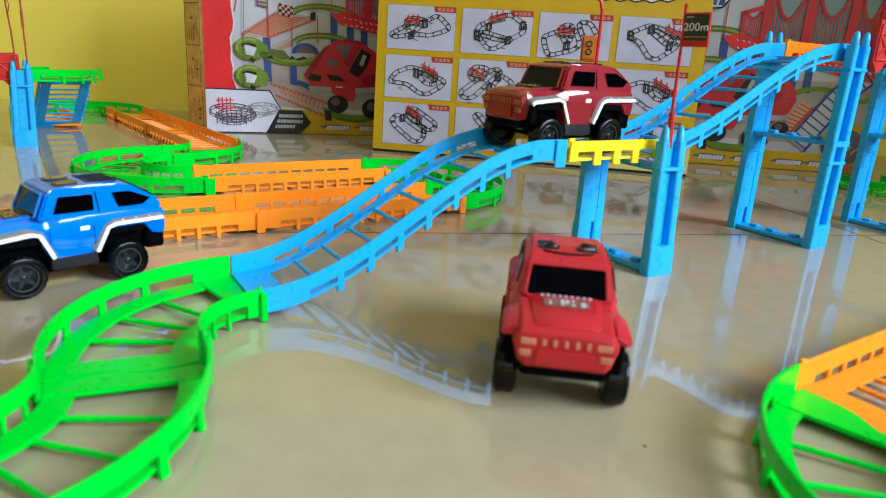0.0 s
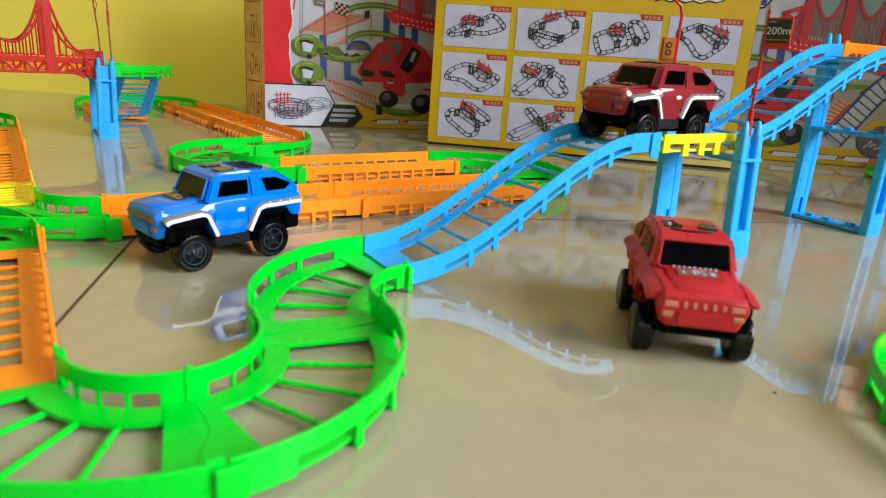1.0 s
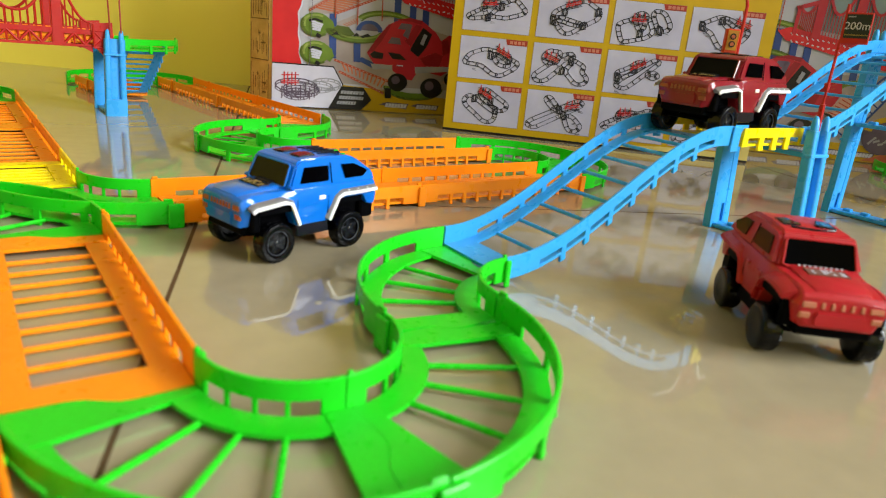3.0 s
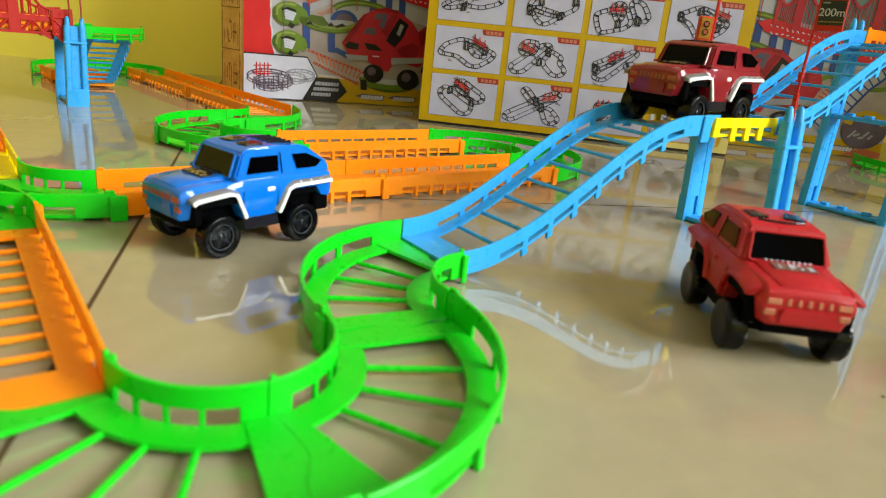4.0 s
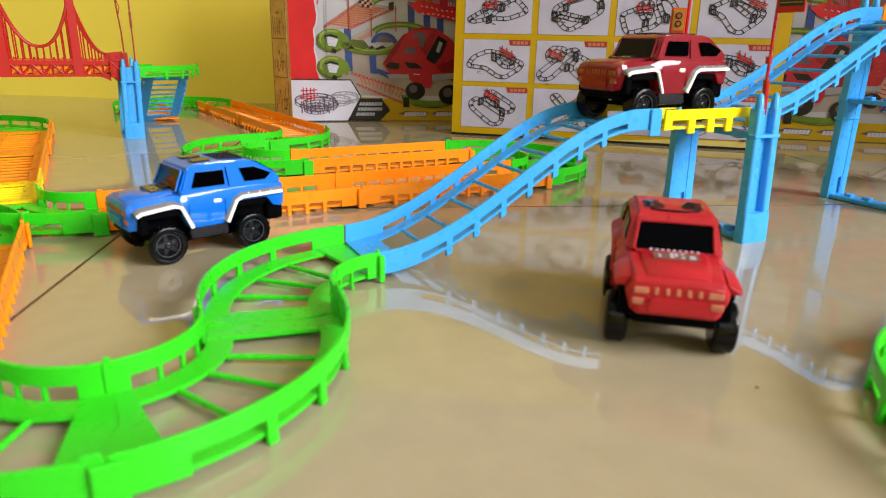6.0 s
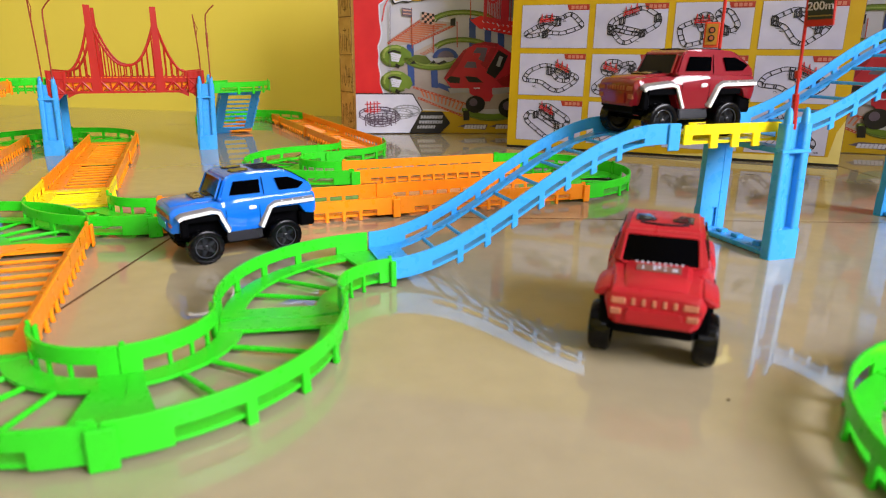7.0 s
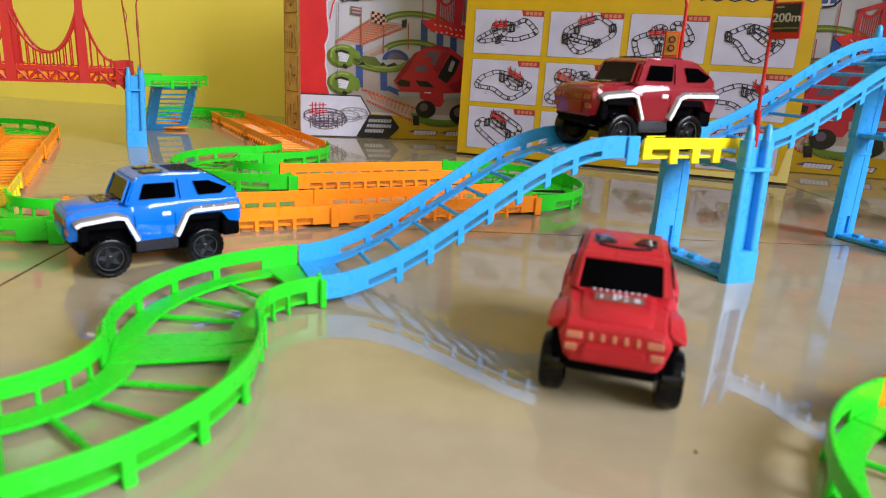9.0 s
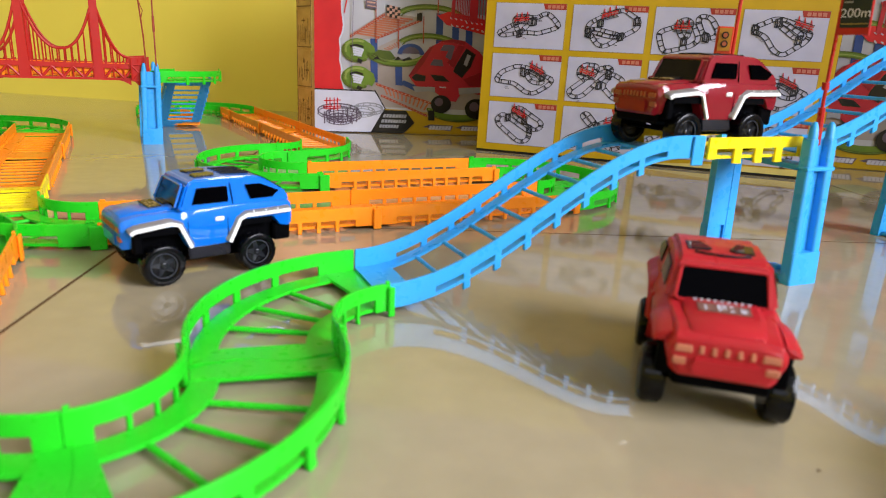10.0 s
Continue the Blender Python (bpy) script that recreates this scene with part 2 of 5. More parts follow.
W, E_, S_, N_, TOP = -3.4, 2.2, -2.5, 1.13, 2.6
setting("ceiling", boxed(W - 0.1, E_ + 0.1, S_ - 0.1, N_ + 0.1, TOP, TOP + 0.1), CEIL, "plain white painted ceiling", "ceiling")
setting("wall_north", boxed(W, E_, N_, N_ + 0.12, -0.02, 0.56), WALL, "mustard yellow painted lower wall", "wall")
setting("wall_north_upper", boxed(W, E_, N_, N_ + 0.12, 0.56, TOP), BEIGE, "pale beige painted wall above the mustard", "wall")
# unseen wall stub, added to keep window light off the right-hand carton
setting("shading_wall", boxed(0.95, 1.07, 0.33, N_, -0.02, TOP), BEIGE, "unseen pale beige wall added to shade the right carton", "wall")
setting("wall_west", boxed(W - 0.12, W, S_, N_, -0.02, TOP), WALL, "mustard yellow painted wall", "wall")
bm = boxed(E_, E_ + 0.12, S_, -1.44, -0.02, TOP)
block(bm, E_, E_ + 0.12, 0.21, N_, -0.02, TOP), block(bm, E_, E_ + 0.12, -1.44, 0.21, -0.02, 0.7), block(bm, E_, E_ + 0.12, -1.44, 0.21, 2.0, TOP)
setting("wall_east", bm, PALE, "pale grey wall with a window opening", "wall")
bm = boxed(W, -0.25, S_ - 0.12, S_, -0.02, TOP)
block(bm, 1.25, E_, S_ - 0.12, S_, -0.02, TOP), block(bm, -0.25, 1.25, S_ - 0.12, S_, -0.02, 0.7), block(bm, -0.25, 1.25, S_ - 0.12, S_, 2.0, TOP)
setting("wall_south", bm, WALL, "mustard yellow wall with a window opening", "wall")

# the floor: grout bed, and tiles laid on a grid turned by 13.5 degrees
floor = setting("floor", boxed(W, E_, S_, N_, -0.03, -0.00012), GROUT, "polished beige floor tiles with dark grout joints", "floor")
TILT_T, SIZE, GAP = 13.5, 0.6, 0.0019
CORNER = Vector((-0.210, 0.387))
ux, uy = Vector((math.cos(radians(TILT_T)), math.sin(radians(TILT_T)))), Vector((-math.sin(radians(TILT_T)), math.cos(radians(TILT_T))))
tile_mesh = mesh_of(boxed(GAP / 2, SIZE - GAP / 2, GAP / 2, SIZE - GAP / 2, -0.008, 0.0), TILE)


def cut(points, axis, limit, sign):
    """The part of a convex outline on one side of a wall."""
    kept = []
    for p, q in zip(points, points[1:] + points[:1]):
        dp, dq = sign * (limit - p[axis]), sign * (limit - q[axis])
        if dp >= 0:
            kept.append(p)
        if dp * dq < 0:
            kept.append(p.lerp(q, dp / (dp - dq)))
    return kept


for i in range(-8, 7):
    for j in range(-7, 4):
        at = CORNER + SIZE * (i * ux + j * uy)
        g = GAP / 2
        corners = [at + a * ux + b * uy for a, b in ((g, g), (SIZE - g, g), (SIZE - g, SIZE - g), (g, SIZE - g))]
        outline = cut(cut(cut(cut(corners, 0, E_, 1), 0, W, -1), 1, N_, 1), 1, S_, -1)
        if len(outline) < 3:
            continue
        if len(outline) == 4 and all((a - b).length < 1e-6 for a, b in zip(outline, corners)):
            tile = new("tile", tile_mesh)
            tile.parent = floor
            tile.matrix_world = pose(at.x, at.y, 0, 0, 0, TILT_T)
        else:
            bm = bmesh.new()
            low = [bm.verts.new((p.x, p.y, -0.008)) for p in outline]
            high = [bm.verts.new((p.x, p.y, 0.0)) for p in outline]
            bm.faces.new(low[::-1]), bm.faces.new(high)
            for k in range(len(low)):
                bm.faces.new((low[k - 1], low[k], high[k], high[k - 1]))
            tile = new("tile", mesh_of(bm, TILE))
            tile.parent = floor

# ---- toy track sections ----
HALF, RADIUS, LONG, SHORT = 0.027, 0.0597, 0.160, 0.060
YELLOW_LONG, RAMP = 0.069, 0.166
THICK = 0.0016
RAIL_TOP = 0.0150
OUT_, IN_ = HALF, HALF - THICK


def straight_way(lift=lambda s: 0.0):
    return lambda s, d, z: Vector((s, d, z + lift(s)))


def curve_way(s, d, z):
    a = s / RADIUS
    return Vector(((RADIUS - d) * math.sin(a), RADIUS - (RADIUS - d) * math.cos(a), z))


def seam(d):
    """How far a section's end runs out along the lane: a tongue on one side, a notch on the other."""
    return 0.0034 * math.tanh(d / 0.0045)


def pierced_wall(way, length, side, smooth, posts, solid, post, low, shelf, sill, rail, top_z, strip=False):
    """One side wall: shelf strip and top band joined by posts, and pegs that reach down below the shelf."""
    bm = bmesh.new()
    mids = [solid + (length - 2 * solid) * (k + 1) / (posts + 1) for k in range(posts)]
    stops = {0.0, solid, length - solid, length}
    for s in mids:
        stops |= {s - post, s + post}
    fine = [length * k / smooth for k in range(1, smooth)]
    stops = sorted(stops | {f for f in fine if min(abs(f - q) for q in stops) > 0.0008})
    levels = (low, shelf, sill, rail, top_z)
    def is_solid(i, j):
        a, b = stops[i], stops[i + 1]
        s = (a + b) / 2
        on_post = any(abs(s - q) < post for q in mids)
        if j == 3 or (j == 1 and strip):
            return True
        if j in (1, 2):
            return on_post or s < solid or s > length - solid
        return on_post and low < shelf
    made = {}
    def corner(i, j, outer):
        key = i, j, outer
        if key not in made:
            thick = 0.0 if outer else THICK
            swell = 0.0004 if outer and j == 0 else 0.0
            made[key] = bm.verts.new(way(stops[i], side * (OUT_ - thick + swell), levels[j]))
        return made[key]
    count = len(stops) - 1
    for i in range(count):
        for j in range(4):
            if not is_solid(i, j):
                continue
            for outer in (True, False):
                bm.faces.new([corner(a, b, outer) for a, b in ((i, j), (i + 1, j), (i + 1, j + 1), (i, j + 1))])
            for (di, dj), (p, q) in (((-1, 0), ((i, j), (i, j + 1))), ((1, 0), ((i + 1, j), (i + 1, j + 1))), ((0, -1), ((i, j), (i + 1, j))), ((0, 1), ((i, j + 1), (i + 1, j + 1)))):
                a, b = i + di, j + dj
                if 0 <= a < count and 0 <= b < 4 and is_solid(a, b):
                    continue
                bm.faces.new((corner(*p, True), corner(*q, True), corner(*q, False), corner(*p, False)))
    bmesh.ops.recalc_face_normals(bm, faces=bm.faces)
    rim = [e for e in bm.edges if len(e.link_faces) == 2 and e.calc_face_angle(0) > radians(60)]
    bmesh.ops.bevel(bm, geom=rim, offset=0.00028, segments=1, affect="EDGES", clamp_overlap=True)
    return bm


def end_plate(way, edge, s1, half, z0, z1, tongue):
    """A flat plate across a section's end, its outer edge following the seam."""
    bm = bmesh.new()
    rows = []
    for k in range(13):
        d = -half + 2 * half * k / 12
        s0 = edge + tongue * seam(d)
        rows.append([bm.verts.new(way(s, d, z)) for s, z in ((s0, z0), (s0, z1), ((s0 + s1) / 2, z1), (s1, z1), (s1, z0), ((s0 + s1) / 2, z0))])
    for a, b in zip(rows, rows[1:]):
        for k in range(6):
            bm.faces.new((a[k], a[k - 1], b[k - 1], b[k]))
    bm.faces.new(rows[0]), bm.faces.new(rows[-1][::-1])
    return bm


def track(name, at, way, length, material, rungs, smooth, label, posts=None, feet=True, solid=0.012, plate=0.012, ledge=0.0095, DECK=0.0030, RAIL_LOW=0.0090, post=0.0013, clips=True, strip=False, tongue=1.0, cuff=False):
    """One section: two pierced side walls, two ledges, end plates, rungs, and a clip at each joint."""
    top = thing(name, at, label, "toy track", "toy track sections")
    posts = rungs if posts is None else posts
    low = 0.0 if feet else 0.0014
    for side in (1, -1):
        i = side * IN_
        wall = pierced_wall(way, length - 0.0004, side, smooth, posts, solid, post, low, DECK - 0.0006, DECK + 0.0011, RAIL_LOW, RAIL_TOP, strip)
        part("side_wall", wall, material, top)
        bm = bmesh.new()
        sweep(bm, way, 0.0040, length - 0.0040, smooth, i - side * 0.0002, side * (IN_ - ledge), DECK - 0.0005, DECK + 0.001)
        part("ledge", bm, material, top)
        if clips:
            # a block over the joint: on the left at the start, on the right at the end
            s = 0.0 if side > 0 else length
            bm = bmesh.new()
            sweep(bm, way, s - 0.0028, s + 0.0028, 2, side * (OUT_ + 0.0019), side * (OUT_ + 0.0002), low + 0.0003, RAIL_TOP - 0.0012)
            part("clip", bevelled(bm, 0.0005, 1), material, top)
            bm = bmesh.new()
            s += 0.0024 if side > 0 else -0.0024
            sweep(bm, way, s - 0.0016, s + 0.0016, 1, side * OUT_, i, RAIL_TOP + 0.0001, RAIL_TOP + 0.0013)
            part("catch", bevelled(bm, 0.0003, 1), material, top)
        if cuff:
            bm = bmesh.new()
            sweep(bm, way, length - 0.0078, length, 3, side * (OUT_ + 0.0014), side * (OUT_ + 0.0002), 0.0, RAIL_TOP)
            part("end_cuff", bevelled(bm, 0.0005, 1), material, top)
    half = IN_ - 0.0003
    part("end_plate", end_plate(way, 0.0001, plate, half, DECK - 0.0003, DECK + 0.0013, tongue), material, top)
    part("end_plate", end_plate(way, length - 0.0001, length - plate, half, DECK - 0.0003, DECK + 0.0013, tongue), material, top)
    for k in range(rungs):
        s = plate + (length - 2 * plate) * (k + 1) / (rungs + 1)
        reach = IN_ - ledge + 0.0004
        bm = tube(bmesh.new(), [way(s, d, DECK - 0.0004) for d in (reach, reach * 0.5, 0.0, -reach * 0.5, -reach)], 0.0011, 8)
        part("rung", bm, material, top)
    return top


def s_curve(rise):
    """A smooth climb that levels out before the ramp ends."""
    def lift(s):
        u = min(1.0, s / RAMP / 0.92)
        return rise * u * u * (3 - 2 * u)
    return lift


KINDS = {
    "green_curve": lambda at: track("track_curve", at, curve_way, RADIUS * math.pi / 2, GREEN, 3, 24, "bright green plastic curved toy track with ladder rungs", plate=0.0115, solid=0.013, RAIL_LOW=0.0085),
    "orange_long": lambda at: track("track_straight", at, straight_way(), LONG, ORANGE, 8, 8, "orange plastic straight toy track with pierced side walls", posts=10, solid=0.014, plate=0.015, RAIL_LOW=0.0070),
    "orange_short": lambda at: track("track_connector", at, straight_way(), SHORT, ORANGE, 3, 4, "short orange plastic toy track section", posts=4, solid=0.008, RAIL_LOW=0.0070),
    "yellow_short": lambda at: track("track_connector", at, straight_way(), YELLOW_LONG, YELLOW, 5, 4, "short yellow plastic toy track section", posts=3, solid=0.0050, plate=0.01, feet=False, DECK=0.0045, post=0.0027, RAIL_LOW=0.0092, clips=False, tongue=0.0),
    "blue_ramp": lambda at: track("track_ramp", at, straight_way(s_curve(0.063)), RAMP, BLUE, 8, 32, "sky blue plastic toy ramp climbing from floor to bridge", posts=7, post=0.0017, feet=True, plate=0.016, solid=0.022, ledge=0.007, DECK=0.0042, RAIL_LOW=0.0080, clips=False, strip=True, tongue=0.0, cuff=True),
}
KINDS["yellow_span"] = lambda at: track("track_connector", at, straight_way(), 0.0755, YELLOW, 5, 4, "yellow plastic toy track section carried on towers", posts=3, solid=0.0060, plate=0.01, feet=False, DECK=0.0045, post=0.0028, RAIL_LOW=0.0092, clips=False, tongue=0.0)
KINDS["steep_ramp"] = lambda at: track("track_ramp", at, straight_way(lambda s: 0.060 * s / 0.068), 0.068, BLUE, 7, 4, "sky blue plastic toy ramp falling steeply to the floor", posts=7, plate=0.006, solid=0.006, ledge=0.010, RAIL_LOW=0.0082, clips=False)
MADE = {}


def put_section(kind, m):
    if kind in MADE:
        return copy_thing(MADE[kind], m)
    MADE[kind] = KINDS[kind](m)
    return MADE[kind]


def lay(state, kinds):
    """Lays sections end to end from a state (x, y, z, heading); a trailing '<' bends left, '>' right."""
    x, y, z, h = state
    for kind in kinds.split():
        turn = kind[-1] if kind[-1] in "<>" else ""
        kind = kind.rstrip("<>")
        if not turn:
            length = YELLOW_LONG if "yellow" in kind else SHORT if "short" in kind else LONG
            put_section(kind, pose(x, y, z, 0, 0, h))
            x, y = x + length * math.cos(radians(h)), y + length * math.sin(radians(h))
        else:
            sign = 1 if turn == "<" else -1
            cx, cy = x + RADIUS * math.cos(radians(h + 90 * sign)), y + RADIUS * math.sin(radians(h + 90 * sign))
            ex, ey = cx + RADIUS * math.cos(radians(h)), cy + RADIUS * math.sin(radians(h))
            put_section(kind, pose(x, y, z, 0, 0, h) if sign > 0 else pose(ex, ey, z, 0, 0, h - 90 + 180))
            x, y, h = ex, ey, h + 90 * sign
    return x, y, z, h


def at_mn(m, n, z=0.0, h=0.0):
    return (*place(m, n), z, h + GRID)


UP = 0.063   # height of the first deck
UP2 = 0.128  # height of the second deck
JOIN = (-0.0455, 0.2995)

# the winding floor track in front
lay((*JOIN, 0, 215.0), "green_curve< green_curve> green_curve> orange_long green_curve<")
# the loose straight section beside it
lay((-0.0965 * CG - 0.293 * SG, -0.0965 * SG + 0.293 * CG, 0, 308.0), "orange_long")
# the floor loop behind the blue car
FRONT_N = 0.417
lay(at_mn(-0.035, FRONT_N + RADIUS + YELLOW_LONG + 2 * LONG - 0.009, 0, -90), "orange_long orange_long yellow_short green_curve< orange_long orange_long green_curve< green_curve< orange_long green_curve> green_curve> green_curve<")
# the far straight, turned a little, and its bend back to the ramp
lay((-0.2190, 0.7170, 0, 130.4), "orange_long orange_long orange_short green_curve< green_curve<")
lay((-0.4630, 0.8330, 0, 132.0), "orange_short orange_short")
lay(at_mn(-0.035, FRONT_N + RADIUS + YELLOW_LONG + 2 * LONG - 0.009, 0, 90), "green_curve< green_curve< orange_long")
# the raised lane over the red bridge and its ramp down to the back
lay(at_mn(-0.085, 0.824, UP + 0.005, 180), "green_curve< orange_long")
lay(at_mn(-0.085, 0.824, UP + 0.005, 1.5), "orange_long")
lay(at_mn(0.075, 0.826, UP, 0), "green_curve<")
KINDS["steep_ramp"](pose(-0.4650, 0.8360, 0, 0, 0, -46))
# the ramp in front, the yellow section and the second ramp
put_section("blue_ramp", pose(*JOIN, 0, 0, 0, 33.3))
yellow = at_mn(0.3052, 0.2588, UP - 0.0008)
put_section("yellow_span", pose(*yellow[:3], 0, 0, GRID))
second = at_mn(0.3785, 0.2588, UP)
put_section("blue_ramp", pose(*second[:3], 0, 0, GRID - 8))
third = at_mn(0.5415, 0.235, UP2)
put_section("orange_short", pose(*third[:3], 0, 0, GRID - 8))
# at the near right
near = Vector((0.183, 0.2405)) + HALF * Vector((math.cos(radians(GRID - 90)), math.sin(radians(GRID - 90))))
lay((near.x, near.y, 0, GRID), "orange_long")
lay((near.x, near.y, 0, GRID + 180), "green_curve<")
# at the far right, beyond the towers
lay((0.52, 0.80, 0, 240), "green_curve<")


# ---- towers ----
def rib(x0, x1, x2, x3, y0, y1, z0, z1, round_by=0.0019):
    """A post's upright rib: x0 to x1 at its foot, x2 to x3 at its head, its edges at y1 rounded off."""
    bm = bmesh.new()
    rings = []
    for a, b, z in ((x0, x1, z0), (x2, x3, z1)):
        c = round_by * (1 if y1 > y0 else -1)
        e = min(round_by, (b - a) * 0.45)
        outline = [(a, y0), (b, y0)]
        outline += [(b - e + e * math.cos(radians(t)), y1 - c + c * math.sin(radians(t))) for t in (0, 22, 45, 68, 90)]
        outline += [(a + e - e * math.sin(radians(t)), y1 - c + c * math.cos(radians(t))) for t in (0, 22, 45, 68, 90)]
        rings.append([bm.verts.new((x, y, z)) for x, y in outline])
    for k in range(len(rings[0])):
        bm.faces.new((rings[0][k], rings[0][k - 1], rings[1][k - 1], rings[1][k]))
    bm.faces.new(rings[0][::-1]), bm.faces.new(rings[1])
    return bm


def web_plate(w0, w1, y0, y1, z0, z1, hole=None):
    """A post's thin back plate, with a slot (x0, x1, z0, z1) through it."""
    bm = bmesh.new()
    def edge(z):
        return w0 + (w1 - w0) * (z - z0) / (z1 - z0)
    zs = [z0, z1] if not hole else [z0, hole[2], hole[3], z1]
    grid = {}
    for j, z in enumerate(zs):
        for i, x in enumerate((-edge(z), hole[0], hole[1], edge(z)) if hole else (-edge(z), edge(z))):
            for k, y in enumerate((y0, y1)):
                grid[i, j, k] = bm.verts.new((x, y, z))
    n = 3 if hole else 1
    cells = {(i, j) for i in range(n) for j in range(len(zs) - 1)} - ({(1, 1)} if hole else set())
    for i, j in cells:
        for k in (0, 1):
            bm.faces.new([grid[a, b, k] for a, b in ((i, j), (i + 1, j), (i + 1, j + 1), (i, j + 1))])
        for (di, dj), (a, b) in (((-1, 0), ((i, j), (i, j + 1))), ((1, 0), ((i + 1, j), (i + 1, j + 1))), ((0, -1), ((i, j), (i + 1, j))), ((0, 1), ((i, j + 1), (i + 1, j + 1)))):
            if (i + di, j + dj) not in cells:
                bm.faces.new((grid[(*a, 0)], grid[(*b, 0)], grid[(*b, 1)], grid[(*a, 1)]))
    return bm


def tower(at, levels, label, lean=(0.0, 0.0), reach=HALF + 0.0042):
    """Two posts a storey, tied by bars; lean: how far it leans along and across the lane for each metre of height."""
    top = thing("track_tower", at, label, "toy tower", "toy track towers")
    slant = Matrix(((1, 0, lean[0], 0), (0, 1, lean[1], 0), (0, 0, 1, 0), (0, 0, 0, 1)))

    def piece(name, bm):
        bmesh.ops.transform(bm, matrix=slant, verts=bm.verts)
        return part(name, bm, BLUE, top)

    z = 0.0
    for level in range(levels):
        rise = UP + 0.014 if level == 0 else UP2 - UP + 0.002
        for side in (1, -1):
            inner, outer = side * (reach - 0.0031), side * (reach + 0.0031)
            w0, w1, head = 0.0103, 0.0098, z + rise
            piece("rib", rib(-w0, -w0 * 0.44, -w1, -w1 * 0.40, inner, outer, z, head))
            piece("rib", rib(w0 * 0.44, w0, w1 * 0.40, w1, inner, outer, z, head))
            slot = (-0.0012, 0.0034, z + 0.0036, z + 0.0165) if level == 0 else None
            piece("web", web_plate(w0 - 0.0004, w1 - 0.0004, inner + side * 0.0003, inner + side * 0.0016, z, head, slot))
            piece("foot", rib(-w0 * 1.012, w0 * 1.012, -w0 * 1.008, w0 * 1.008, inner + side * 0.0020, outer + side * 0.0004, z, z + (0.0172 if level == 0 else 0.004), 0.0014))
            piece("collar", boxed(-w1 * 1.06, w1 * 1.06, min(inner, outer) - 0.0003, max(inner, outer) + 0.0006, head - 0.0165, head - 0.0143, bevel=0.0004))
            for x in (-0.0064, 0.0064):
                if level == levels - 1:
                    bm = lathe(bmesh.new(), ((0.0026, 0), (0.0025, 0.0040), (0.0021, 0.0074), (0.0015, 0.0092), (0.0006, 0.0100)), 12, pose(x, side * reach, z + rise - 0.001, 90))
                else:
                    bm = lathe(bmesh.new(), ((0.0022, 0), (0.0022, 0.003)), 10, pose(x, side * reach, z + rise - 0.001, 90))
                piece("prong", bm)
        piece("base_bar", boxed(-0.0075, 0.0075, 0.003 - reach, reach - 0.003, z + 0.0004, z + 0.0034, bevel=0.0006))
        for k in (-0.5, 0.1, 0.55):
            piece("lug", boxed(-0.0028, 0.0028, k * reach - 0.003, k * reach + 0.003, z + 0.003, z + 0.0056, bevel=0.0006))
        z += rise - 0.004
    piece("deck_bar", boxed(-0.006, 0.006, 0.004 - reach, reach - 0.004, z + 0.004 - 0.0175, z + 0.004 - 0.0145))
    return top


def put_tower(m, n, levels, turn, label, lean=(0.0, 0.0)):
    x, y = place(m, n)
    return tower(pose(x, y, 0, 0, 0, GRID + turn), levels, label, lean)


put_tower(0.3690, 0.2430, 1, -4, "sky blue plastic gate tower leaning back under the yellow track", (0.13, 0.15))
put_tower(0.5350, 0.2350, 2, -3, "tall two-storey sky blue plastic track tower")
put_tower(0.6580, 0.2070, 2, -6, "tall two-storey sky blue plastic track tower by the box")
put_tower(0.0740, 0.8170, 1, 0, "sky blue plastic tower at the bridge end", (0.04, 0.08))
put_tower(-0.0895, 0.8170, 1, 0, "sky blue plastic tower at the bridge end", (0.02, 0.08))
x, y = place(-0.145, 0.6)
tower(pose(x, y, 0, 0, 0, GRID + 90), 1, "sky blue plastic tower under the raised orange track")


